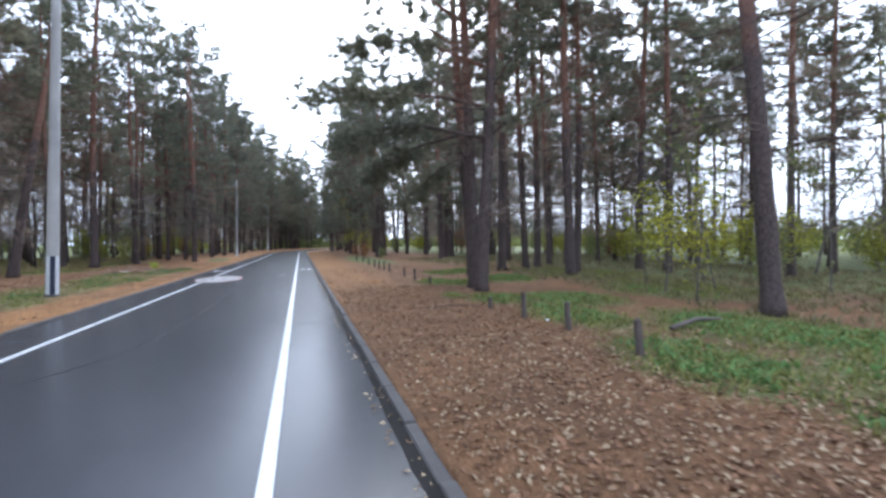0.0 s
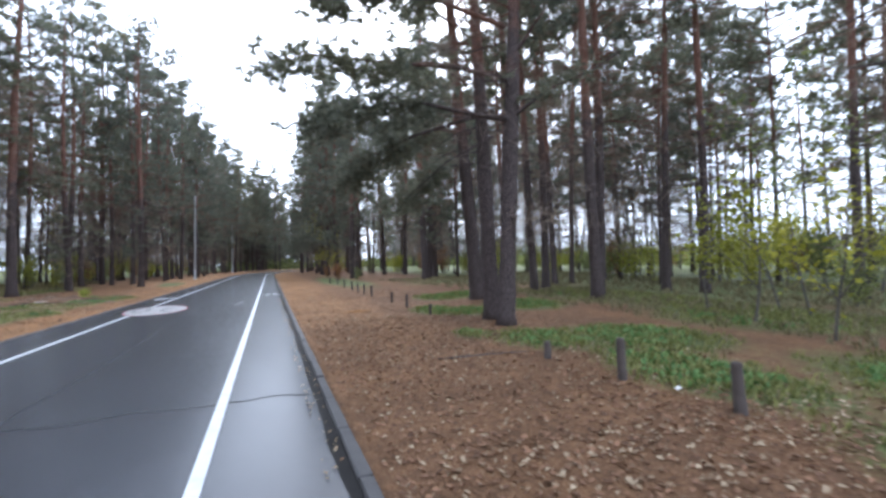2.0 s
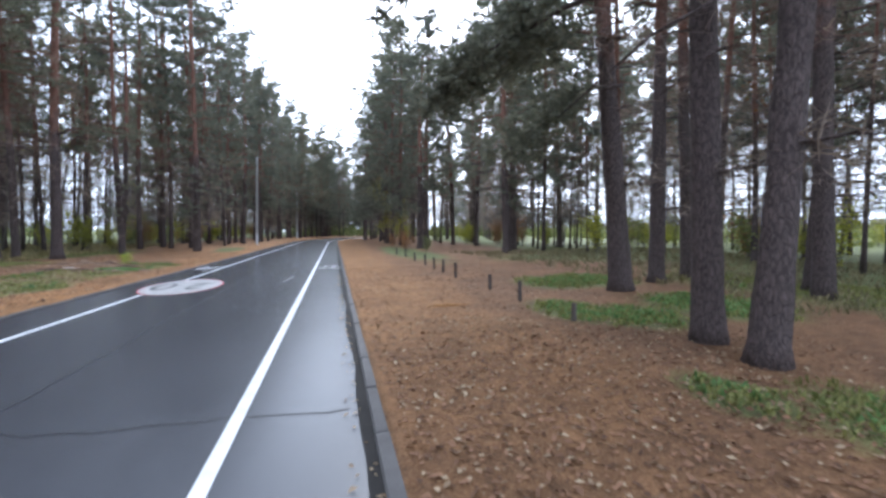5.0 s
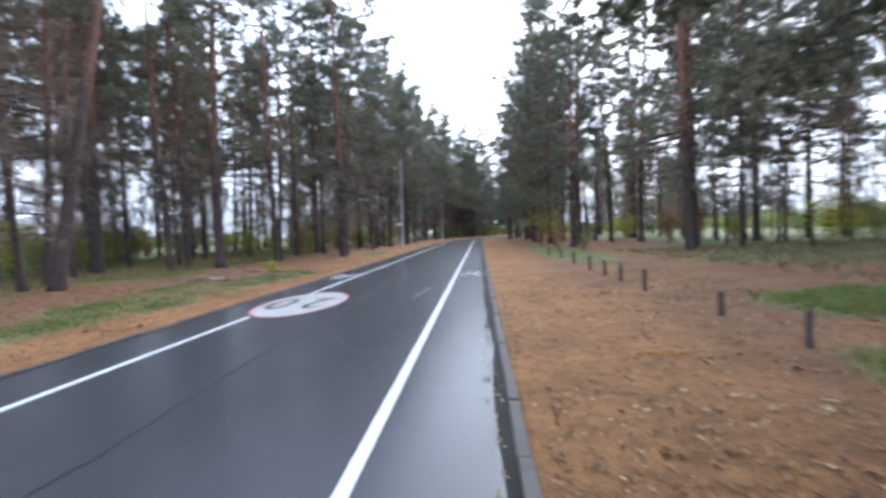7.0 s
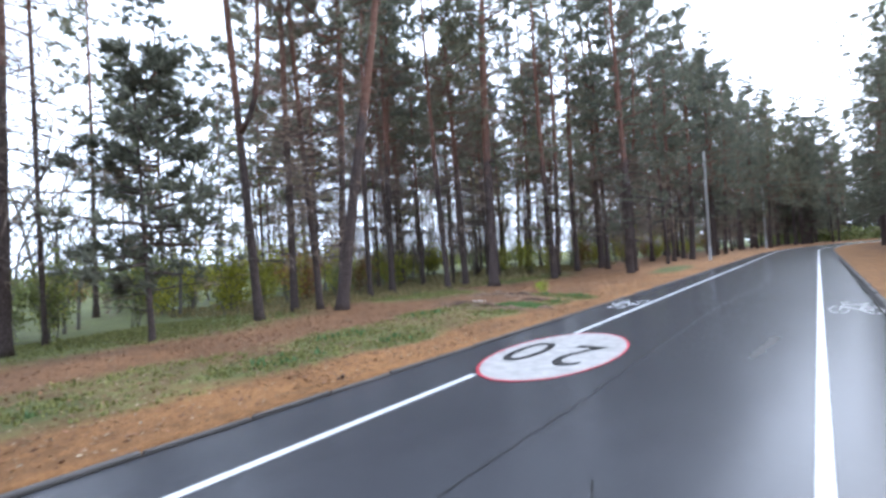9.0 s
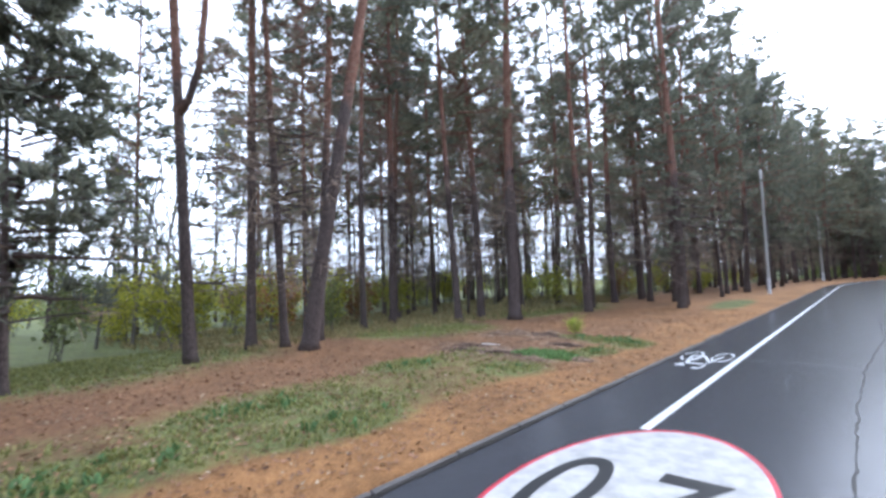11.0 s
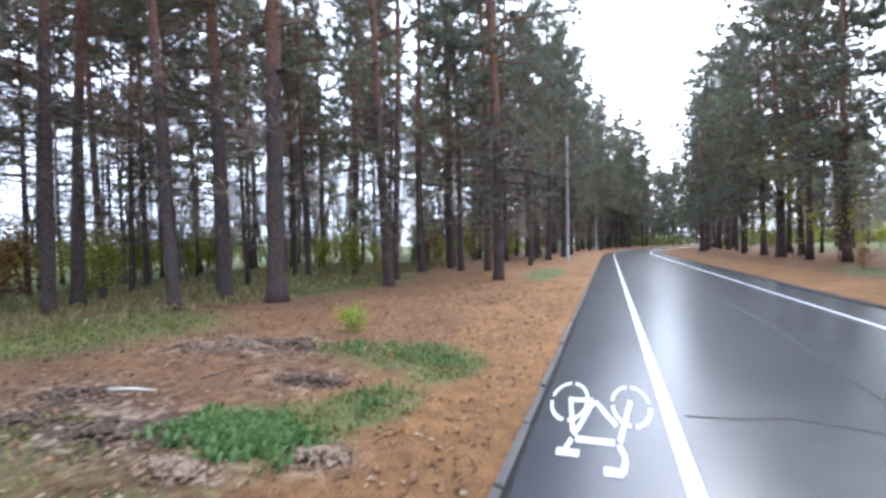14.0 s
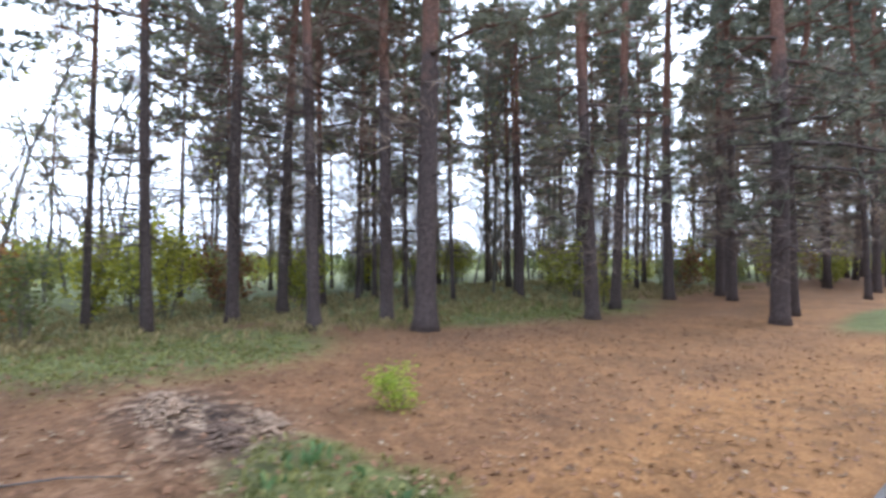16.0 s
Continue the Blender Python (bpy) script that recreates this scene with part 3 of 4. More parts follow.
# ---- low limbs of the twin pines beside the posts ----
def needled_limb(name, points, radius, tufts, seed, parent, count=20, size=0.26):
    """One living limb with its twigs' needles, in the world's metres."""
    rng = random.Random(seed)
    pts = [np.array(p, float) for p in points]
    limb = mesh_object(name, *tube(pts, [radius * (1 - 0.8 * i / (len(pts) - 1)) for i in range(len(pts))], 7, rng, 0.1), BARK, parent, smooth=True)
    places, ways = [], []
    for _ in range(tufts):
        q = rng.uniform(0.35, 1.0) * (len(pts) - 1)
        k = min(len(pts) - 2, int(q))
        b = pts[k] + (pts[k + 1] - pts[k]) * (q - k)
        places.append(b + np.array([rng.gauss(0, 0.25), rng.gauss(0, 0.34), rng.gauss(-0.1, 0.2)]))
        ways.append(np.array([-0.6, -0.2, -0.2]))
    needles = mesh_object("needles", *needle_tufts(places, ways, rng, size, size * 0.07, count), NEEDLES, limb)
    tagged(needles, kind="stuff")
    return limb


def low_limbs():
    front = next(ob for ob in scene.objects if ob.name.startswith("pine_tree") and abs(ob.location.x - 5.13) < 0.02 and abs(ob.location.y - 19.62) < 0.02)
    base = front.location

    def local(points):
        return [(x - base.x, y - base.y, z - base.z) for x, y, z in points]

    foot = (5.25, 19.55, 4.4)
    needled_limb("limb", local([foot, (4.4, 19.9, 4.6), (3.3, 20.2, 4.85), (2.1, 20.6, 4.65), (1.2, 20.9, 4.4)]), 0.06, 190, 3, front)
    needled_limb("limb", local([foot, (5.5, 19.4, 4.6), (6.0, 19.2, 5.0), (6.9, 18.8, 5.4), (7.6, 18.5, 5.9)]), 0.055, 40, 4, front)
    needled_limb("limb", local([(5.25, 19.55, 5.6), (5.6, 19.4, 6.1), (6.06, 19.2, 6.8), (6.5, 19.0, 7.6)]), 0.05, 40, 5, front)
    needled_limb("limb", local([(5.25, 19.55, 5.3), (4.2, 20.0, 5.6), (2.7, 20.7, 5.8), (1.4, 21.2, 6.0), (0.3, 21.7, 5.8)]), 0.06, 190, 6, front)
    needled_limb("limb", local([(5.25, 19.55, 6.4), (4.0, 20.2, 7.1), (2.6, 20.8, 7.4), (1.5, 21.2, 7.2)]), 0.06, 180, 7, front)
    needled_limb("limb", local([(5.0, 19.75, 4.1), (4.1, 20.2, 3.6), (3.2, 20.6, 2.75)]), 0.03, 0, 8, front)
    needled_limb("limb", local([(5.1, 19.9, 4.7), (3.8, 21.6, 4.5), (2.8, 22.8, 4.1), (2.3, 23.6, 3.6)]), 0.05, 200, 9, front)


low_limbs()


def hanging_limbs():
    """Needled limbs that hang over the verge from the pine behind the twins."""
    tree = next(ob for ob in scene.objects if ob.name.startswith("pine_tree") and abs(ob.location.x - 6.82) < 0.02 and abs(ob.location.y - 24.7) < 0.02)
    base = tree.location
    ways = (((6.75, 24.7, 4.6), (5.9, 24.8, 4.5), (5.0, 24.9, 3.9), (4.2, 25.0, 3.0)), ((6.7, 24.7, 5.6), (5.6, 24.6, 5.6), (4.5, 24.6, 5.1), (3.5, 24.7, 4.3)),
            ((6.65, 24.8, 6.4), (5.6, 25.3, 6.6), (4.6, 25.7, 6.3), (3.6, 26.0, 5.6)), ((6.65, 24.7, 7.2), (5.4, 24.3, 7.6), (4.2, 24.0, 7.4), (3.2, 23.8, 6.8)))
    for k, line in enumerate(ways):
        needled_limb("limb", [(x - base.x, y - base.y, z - base.z) for x, y, z in line], 0.05, 150, 30 + k, tree)


hanging_limbs()


def side_limb():
    for ob in list(scene.objects):
        if ob.name.startswith("pine_tree") and abs(ob.location.x + 11.94) < 0.02 and abs(ob.location.y - 41.13) < 0.02:
            base = ob.location
            pts = [(x - base.x, y - base.y, z - base.z) for x, y, z in ((-11.85, 41.2, 5.9), (-11.5, 41.6, 6.25), (-10.95, 41.95, 6.4), (-9.9, 42.6, 6.35), (-9.0, 43.1, 6.5))]
            needled_limb("limb", pts, 0.07, 60, 12, ob)


side_limb()


# ---- broadleaf growth: saplings, bushes, thin bare trees ----
def leaf_cloud(places, rng, size, flat=0.5, upright=1.0):
    verts, faces = [], []
    for p in places:
        a, tilt = rng.uniform(0, 6.283), rng.gauss(0, flat)
        d = np.array([math.cos(a), math.sin(a), tilt])
        d /= np.linalg.norm(d)
        s = np.cross(d, (rng.gauss(0, 0.7), rng.gauss(0, 0.7), upright * rng.uniform(0.2, 1)))
        s *= 0.42 / np.linalg.norm(s)
        z = size * rng.uniform(0.6, 1.3)
        b = len(verts)
        verts += [p, p + (d * 0.5 + s) * z, p + d * z, p + (d * 0.5 - s) * z]
        faces.append((b, b + 1, b + 2, b + 3))
    return verts, faces


def broadleaf_shape(seed, tall, stems, spread, leaves, size, low=0.25, radius=0.02):
    rng = random.Random(seed)
    tubes, places = [], []

    def grow(p, way, length, r, depth):
        pts = [p]
        for i in range(4):
            way = way + np.array([rng.gauss(0, 0.13), rng.gauss(0, 0.13), 0.06])
            way /= np.linalg.norm(way)
            pts.append(pts[-1] + way * length / 4)
        tubes.append(tube(pts, [r * (1 - 0.16 * i) for i in range(5)], 5 if depth == 0 else 4, cap=False))
        for q in pts[1:]:
            if q[2] > tall * low:
                for _ in range(leaves):
                    places.append(q + np.array([rng.gauss(0, 0.16), rng.gauss(0, 0.16), rng.gauss(0, 0.13)]) * (0.6 + 0.25 * tall ** 0.5))
        if depth < 2:
            for _ in range(4 if depth == 0 else 3):
                k = rng.randint(1, 4)
                a = rng.uniform(0, 6.283)
                side = way * 0.9 + spread * np.array([math.cos(a), math.sin(a), 0.1])
                grow(pts[k], side / np.linalg.norm(side), length * rng.uniform(0.35, 0.6), r * 0.5, depth + 1)

    for _ in range(stems):
        a = rng.uniform(0, 6.283)
        grow(np.zeros(3) + (rng.gauss(0, 0.08), rng.gauss(0, 0.08), 0), np.array([0.3 * spread * math.cos(a), 0.3 * spread * math.sin(a), 1.0]), tall * rng.uniform(0.6, 0.85), radius, 0)
    shape = Shape()
    for data, key in ((joined(tubes), "wood"), (leaf_cloud(places, rng, size), "leaves")):
        me = bpy.data.meshes.new(key)
        me.from_pydata([tuple(v) for v in data[0]], [], data[1])
        if key == "wood":
            me.materials.append(GREYBARK)
            shape.wood = me
        else:
            shape.leaves = me
    return shape


def broadleaf(name, x, y, shape, foliage, label, category, group, scale=1.0, turn=0.0):
    root = tagged(new(name), label, category, group)
    root.matrix_basis = pose(x, y, height(x, y) - 0.03, 0, 0, turn)
    wood = share("stem", shape.wood, root)
    wood.scale = (scale, scale, scale)
    tagged(wood, kind="stuff")
    me = shape.leaves
    if not me.materials:
        me.materials.append(foliage)
    leaves = share("foliage", me, root)
    leaves.scale = (scale, scale, scale)
    # each bush may wear its own leaf colour
    leaves.material_slots[0].link = "OBJECT"
    leaves.material_slots[0].material = foliage
    return tagged(root)


BUSH = [broadleaf_shape(s, 2.0, 5, 0.9, 3, 0.1, 0.1, 0.014) for s in (61, 62, 63)]
SAPLING = [broadleaf_shape(s, 4.2, 1, 0.9, 7, 0.11, 0.2, 0.03) for s in (71, 72, 73)]
THIN = [broadleaf_shape(s, t, 1, 0.75, 2, 0.13, 0.35, 0.07) for s, t in ((81, 10), (82, 12), (83, 9), (84, 13))]
MIXED_LEAVES = [LEAVES, LEAVES, LEAVES, OLIVE, OLIVE, RUSSET]


def plant_understory():
    rng = random.Random(19)
    for x, y, k in ((9.6, 17.2, 1), (11.2, 17.4, 0), (12.4, 18.8, 2), (10.6, 19.6, 1), (13.5, 16.0, 0), (8.6, 15.6, 2), (15.0, 18.5, 1)):
        broadleaf("sapling", x, y, SAPLING[k], LEAVES if k else OLIVE, "young broadleaf sapling with sparse yellow-green leaves", "sapling", "saplings under the pines", rng.uniform(0.8, 1.1), rng.uniform(0, 360))
    for x, y, c in ((6.6, 59.5, 1.15), (6.3, 63.0, 1.2), (6.8, 66.0, 1.1), (6.6, 70.5, 1.2)):
        broadleaf("young_tree", x, y, SAPLING[int(y) % 3], LEAVES, "young roadside tree with yellow autumn leaves", "tree", "yellow trees at the roadside", c, rng.uniform(0, 360))

    def scatter(count, x0, x1, y0, y1, kind):
        for _ in range(count):
            x, y = rng.uniform(x0, x1), rng.uniform(y0, y1)
            turn = rng.uniform(0, 360)
            if kind == "bush":
                leafage = rng.choice(MIXED_LEAVES)
                words = {LEAVES: "loose forest bush with yellow-green autumn leaves", OLIVE: "loose forest bush with dull green leaves", RUSSET: "loose forest bush with russet dry leaves"}[leafage]
                broadleaf("bush", x, y, rng.choice(BUSH), leafage, words, "bush", "bushes under the pines", rng.uniform(0.7, 1.35), turn)
            else:
                leafage = rng.choice((LEAVES, OLIVE, RUSSET, LEAVES))
                broadleaf("thin_tree", x, y, rng.choice(THIN), leafage, "thin bare broadleaf tree with few autumn leaves", "tree", "thin trees behind the pines", rng.uniform(0.75, 1.1), turn)

    for x, y, k, c in ((-18.6, 37.0, LEAVES, 1.25), (-19.6, 35.4, LEAVES, 1.3), (-18.4, 33.2, LEAVES, 1.2), (-16.4, 33.9, RUSSET, 0.9), (-20.6, 38.8, OLIVE, 1.1), (-22.0, 36.4, LEAVES, 1.4), (-14.2, 49.2, LEAVES, 1.0), (-12.6, 48.4, LEAVES, 0.8), (-16.4, 51.5, LEAVES, 1.1),
                       (-16.0, 30.5, LEAVES, 1.0), (-17.2, 28.0, OLIVE, 1.2), (-15.8, 25.6, OLIVE, 1.1), (-14.6, 34.6, OLIVE, 0.8), (-13.0, 63.0, LEAVES, 1.3), (-14.5, 58.0, LEAVES, 1.2), (-11.8, 68.0, LEAVES, 1.3), (5.6, 48.0, RUSSET, 0.55), (6.0, 51.0, RUSSET, 0.6), (5.4, 54.0, RUSSET, 0.5), (6.6, 46.0, OLIVE, 0.5)):
        words = {LEAVES: "loose forest bush with yellow-green autumn leaves", OLIVE: "loose forest bush with dull green leaves", RUSSET: "loose forest bush with russet dry leaves"}[k]
        broadleaf("bush", x, y, BUSH[int(-y) % 3], k, words, "bush", "bushes under the pines", c, x * 40)
    scatter(46, -34, -18, 27, 62, "bush")
    scatter(14, -24, -15.5, 14, 34, "bush")
    scatter(34, -22, -11.5, 54, 100, "bush")
    scatter(14, -16, -9.5, -5, 18, "bush")
    scatter(58, 14, 40, 14, 62, "bush")
    scatter(16, 8, 22, 48, 95, "bush")
    scatter(120, -44, -18.5, 18, 80, "thin")
    scatter(30, -40, -14, 56, 110, "thin")
    scatter(34, 18, 46, 5, 62, "thin")
    scatter(24, -62, -34, 5, 110, "bush")
    scatter(24, 34, 58, 0, 95, "bush")


plant_understory()


def far_thicket(name, count, x0, x1, y0, y1, tall, size, mat, label, seed):
    """A far belt of scrub or wood, too distant to tell its plants apart."""
    rng = random.Random(seed)
    places = []
    while len(places) < count:
        x, y = rng.uniform(x0, x1), rng.uniform(y0, y1)
        if abs(x - bend(y) + 1.75) < 5:
            continue
        top = tall * (0.55 + 0.9 * abs(noise.noise(Vector((x * 0.11, y * 0.11, seed)))) + 0.25 * noise.noise(Vector((x * 0.5, y * 0.5, seed))))
        places.append(np.array([x, y, top * rng.random() ** 0.8]))
    tagged(mesh_object(name, *leaf_cloud(places, rng, size, 1.2, 0.15), mat), label, "scrub", kind="stuff")


far_thicket("far_scrub", 12000, -66, -50, -15, 125, 3.4, 0.55, OLIVE, "far belt of dull green scrub", 1)
far_thicket("far_scrub", 12000, 46, 62, -15, 120, 3.4, 0.55, OLIVE, "far belt of dull green scrub", 2)
far_thicket("far_scrub", 9000, -10, 70, 130, 150, 3.0, 0.7, OLIVE, "far dull green undergrowth where the road bends", 4)
far_thicket("far_wood", 16000, -60, 90, 158, 176, 14.0, 0.9, NEEDLES, "far dark pine wood closing the road", 3)


# ---- road markings ----
def ellipse_ring(cx, cy, a0, b0, a1, b1, z, n=64):
    verts = [(cx + a * math.cos(2 * math.pi * i / n), cy + b * math.sin(2 * math.pi * i / n), z) for a, b in ((a0, b0), (a1, b1)) for i in range(n)]
    return verts, [(i, (i + 1) % n, n + (i + 1) % n, n + i) for i in range(n)]


def speed_disc(cx, cy, a, b):
    root = tagged(new("speed_limit_marking"), "oval speed limit marking painted white with red rim", "road marking", kind="structure")
    n = 64
    face = [(cx + (a - 0.035) * math.cos(2 * math.pi * i / n), cy + (b - 0.06) * math.sin(2 * math.pi * i / n), 0.006) for i in range(n)]
    mesh_object("disc", face, [tuple(range(n))], WORN_WHITE, root, "worn white oval")
    mesh_object("rim", *ellipse_ring(cx, cy, a - 0.035, b - 0.06, a, b, 0.006), RED, root, "thin red rim")
    for ch, dx in (("2", 0.33), ("0", -0.43)):
        cu = bpy.data.curves.new("digit", "FONT")
        cu.body, cu.align_x, cu.align_y, cu.size = ch, "CENTER", "CENTER", 1.0
        cu.materials.append(BLACK)
        ob = new("digit", cu)
        ob.parent = root
        ob.matrix_basis = pose(cx + dx, cy, 0.010, 0, 0, 180) @ Matrix.Diagonal((1.1, 2.0, 1, 1))
        tagged(ob, "black digit " + ("two" if ch == "2" else "zero"))


def stroke(points, width, z):
    """A flat painted stroke along a polyline."""
    verts, faces = [], []
    for (x0, y0), (x1, y1) in zip(points, points[1:]):
        d = np.array([x1 - x0, y1 - y0])
        d = d / np.linalg.norm(d)
        s = np.array([-d[1], d[0]]) * width / 2
        b = len(verts)
        verts += [(x0 - s[0], y0 - s[1], z), (x1 - s[0], y1 - s[1], z), (x1 + s[0], y1 + s[1], z), (x0 + s[0], y0 + s[1], z)]
        faces.append((b, b + 1, b + 2, b + 3))
    return verts, faces


def bicycle_marking(m, mat):
    """Stencilled bicycle, 0.85 m wide, stretched along the road; its wheels lie at the local y = 0."""
    pieces = []
    for cx in (-0.27, 0.27):
        for part_of in range(4):
            a0 = math.pi / 2 * part_of + 0.12
            arc = [(cx + 0.16 * math.cos(a0 + t * 0.19), 0.16 * math.sin(a0 + t * 0.19)) for t in range(8)]
            pieces.append(stroke(arc, 0.028, 0.004 + 0.0001 * part_of))
    for k, line in enumerate((((-0.25, 0.0), (-0.06, 0.01)), ((-0.27, 0.02), (-0.19, -0.23)), ((-0.05, 0.0), (-0.18, -0.25)), ((-0.04, 0.0), (0.14, -0.17)),
                              ((-0.16, -0.27), (0.12, -0.27)), ((0.27, 0.03), (0.16, -0.26)), ((-0.19, -0.27), (-0.22, -0.33)), ((-0.28, -0.345), (-0.12, -0.345)),
                              ((0.15, -0.28), (0.19, -0.34), (0.17, -0.41), (0.05, -0.41)))):
        pieces.append(stroke(line, 0.036, 0.0046 + 0.0001 * k))
    ob = mesh_object("bicycle_marking", *joined(pieces), mat)
    ob.matrix_basis = m @ Matrix.Diagonal((0.95, 3.2, 1, 1))
    return tagged(ob, "white stencilled bicycle painted on the cycle lane", "road marking", kind="structure")


speed_disc(-3.1, DISC_Y, 0.9, 1.76)
bicycle_marking(pose(-4.06, 35.72, 0.0), WHITE)
bicycle_marking(pose(0.55, 34.8, 0.0, 0, 0, 180), WORN_WHITE)


# ---- cracks, seam, wet gutter ----
def crack(points, width, seed, label, mat=TAR, z=0.002):
    rng = random.Random(seed)
    fine = []
    for (x0, y0), (x1, y1) in zip(points, points[1:]):
        n = max(2, int(math.hypot(x1 - x0, y1 - y0) / 0.16))
        fine += [(x0 + (x1 - x0) * i / n + rng.gauss(0, 0.012), y0 + (y1 - y0) * i / n + rng.gauss(0, 0.02)) for i in range(n)]
    fine.append(points[-1])
    verts, faces = [], []
    for i, p in enumerate(fine):
        q, r = fine[max(0, i - 1)], fine[min(len(fine) - 1, i + 1)]
        d = np.array([r[0] - q[0], r[1] - q[1]])
        d = d / (np.linalg.norm(d) + 1e-9)
        w = width * rng.uniform(0.3, 1.0) / 2
        verts += [(p[0] - d[1] * w, p[1] + d[0] * w, z), (p[0] + d[1] * w, p[1] - d[0] * w, z)]
        if i:
            faces.append((2 * i - 2, 2 * i - 1, 2 * i + 1, 2 * i))
    return tagged(mesh_object("road_crack", verts, faces, mat), label, "crack", kind="structure")


CROSS = "dark jagged crack across the wet asphalt"
crack([(-4.5, 16.3), (-3.4, 16.1), (-2.44, 16.14), (-1.96, 16.26), (-1.25, 16.23), (-0.81, 16.39), (-0.34, 16.33), (0.02, 16.35), (0.6, 16.43), (0.9, 16.31)], 0.055, 1, CROSS)
crack([(-2.6, 19.75), (-1.89, 19.68), (-0.94, 19.5), (-0.16, 19.57), (0.86, 19.58)], 0.03, 2, CROSS)
crack([(-1.21, 25.5), (-0.99, 25.05), (-0.72, 24.8), (-0.43, 24.71), (-0.17, 24.65)], 0.024, 3, "short curved dark crack in the asphalt")
crack([(-3.4, 35.55), (-3.13, 35.58), (-2.65, 35.73), (-2.28, 35.58), (-1.82, 35.47), (-0.6, 35.7)], 0.045, 4, CROSS)
crack([(-1.96, 16.26), (-2.0, 15.3), (-2.3, 14.3), (-2.7, 13.4)], 0.06, 5, "faint dark crack running along the asphalt")
crack([(-1.95, 16.3), (-1.88, 18.6), (-1.86, 22.0), (-1.95, 24.4), (-1.9, 27.0), (-1.9, 33.0), (-1.8, 36.0), (-1.5, 40.0), (-1.5, 46.0)], 0.032, 6, "long dark sealed seam along the asphalt")
crack([(-2.65, 34.47), (-2.68, 33.84), (-2.6, 33.4)], 0.018, 7, "short branching crack in the asphalt")
crack([(-0.72, 29.6), (-0.62, 30.4), (-0.53, 31.3)], 0.18, 8, "dark matt stain on the asphalt", STAIN)


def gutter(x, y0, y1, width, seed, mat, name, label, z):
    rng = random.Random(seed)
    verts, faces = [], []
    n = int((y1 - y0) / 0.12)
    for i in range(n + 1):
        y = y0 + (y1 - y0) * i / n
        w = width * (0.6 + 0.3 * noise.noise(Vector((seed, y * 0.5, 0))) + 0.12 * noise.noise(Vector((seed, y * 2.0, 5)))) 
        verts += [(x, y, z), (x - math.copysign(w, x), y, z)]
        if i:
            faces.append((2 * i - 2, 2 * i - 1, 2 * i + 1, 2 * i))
    return tagged(mesh_object(name, verts, faces, mat), label, "gutter", kind="structure")


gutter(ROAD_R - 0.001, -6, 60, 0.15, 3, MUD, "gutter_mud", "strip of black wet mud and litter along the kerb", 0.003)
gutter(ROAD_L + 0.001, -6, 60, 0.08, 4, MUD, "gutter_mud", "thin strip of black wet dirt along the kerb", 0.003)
gutter(ROAD_R - 0.1, 25.0, 60, 0.045, 5, WATER, "puddle", "narrow puddle of clear rain water in the gutter", 0.0045)


# ---- pole ----
def pts_low(lean):
    return [(lean * z, 0, z) for z in (0.05, 0.6, 1.15)]


def utility_pole(x, y, tall, lean, r0, r1, striped, label):
    root = tagged(new("utility_pole"), label, "pole", "poles along the road")
    root.matrix_basis = pose(x, y, height(x, y) - 0.1)
    n = 10
    pts = [(lean * tall * (i / n), 0, tall * i / n) for i in range(n + 1)]
    radii = [r0 + (r1 - r0) * i / n for i in range(n + 1)]
    mesh_object("shaft", *tube(pts, radii, 14), POLE, root, smooth=True)
    if not striped:
        mesh_object("foot_paint", *tube(pts_low(lean), [r0 + 0.005, r0 + 0.004, r0 + 0.002], 14, cap=False), LIMEWASH, root, "white painted foot", smooth=True)
    if striped:
        # upright painted stripes round the foot, light and dark in turn
        for k in range(8):
            verts, faces = [], []
            a0, a1 = 2 * math.pi * k / 8, 2 * math.pi * (k + 1) / 8
            for i in range(6):
                z = 0.16 + 1.08 * i / 5
                r = r0 + (r1 - r0) * z / tall + 0.004
                for j in range(4):
                    a = a0 + (a1 - a0) * j / 3
                    verts.append((lean * z + r * math.cos(a), r * math.sin(a), z))
            faces = [(i * 4 + j, i * 4 + j + 1, i * 4 + j + 5, i * 4 + j + 4) for i in range(5) for j in range(3)]
            mesh_object("stripe", verts, faces, LIMEWASH if k % 2 else BLUEPAINT, root, "white painted stripe" if k % 2 else "dark blue painted stripe", smooth=True)
        mesh_object("foot", *tube([(0.0, 0, 0.0), (0.0, 0, 0.13), (0.02, 0, 0.2)], [0.2, 0.185, 0.15], 12), KERB, root, "rough concrete collar", smooth=True)
    return root


utility_pole(-6.5, 23.1, 9.0, 0.03, 0.16, 0.105, True, "leaning grey concrete pole with blue and white painted foot")
utility_pole(-6.55, 63.7, 8.5, 0.01, 0.1, 0.07, False, "slim grey concrete pole at the roadside")
utility_pole(-5.6, 101.0, 8.5, 0.0, 0.13, 0.09, False, "slim grey concrete pole at the roadside")


# ---- low wooden posts ----
def wooden_post(x, y, tall, r, tilt, turn, seed):
    rng = random.Random(seed)
    pts = [(0, 0, -0.25), (0, 0, 0.0), (0.004, 0, tall * 0.5), (0.0, 0.003, tall - 0.025), (0, 0, tall)]
    v, f = tube(pts, [r * 1.05, r * 1.05, r, r * 0.97, r * 0.8], 10, rng, 0.07)
    ob = mesh_object("wooden_post", v, f, OLDWOOD, smooth=False)
    ob.matrix_basis = pose(x, y, height(x, y), tilt, tilt * 0.6, turn)
    return tagged(ob, "short weathered round wooden post set in grass", "post", "row of low posts")


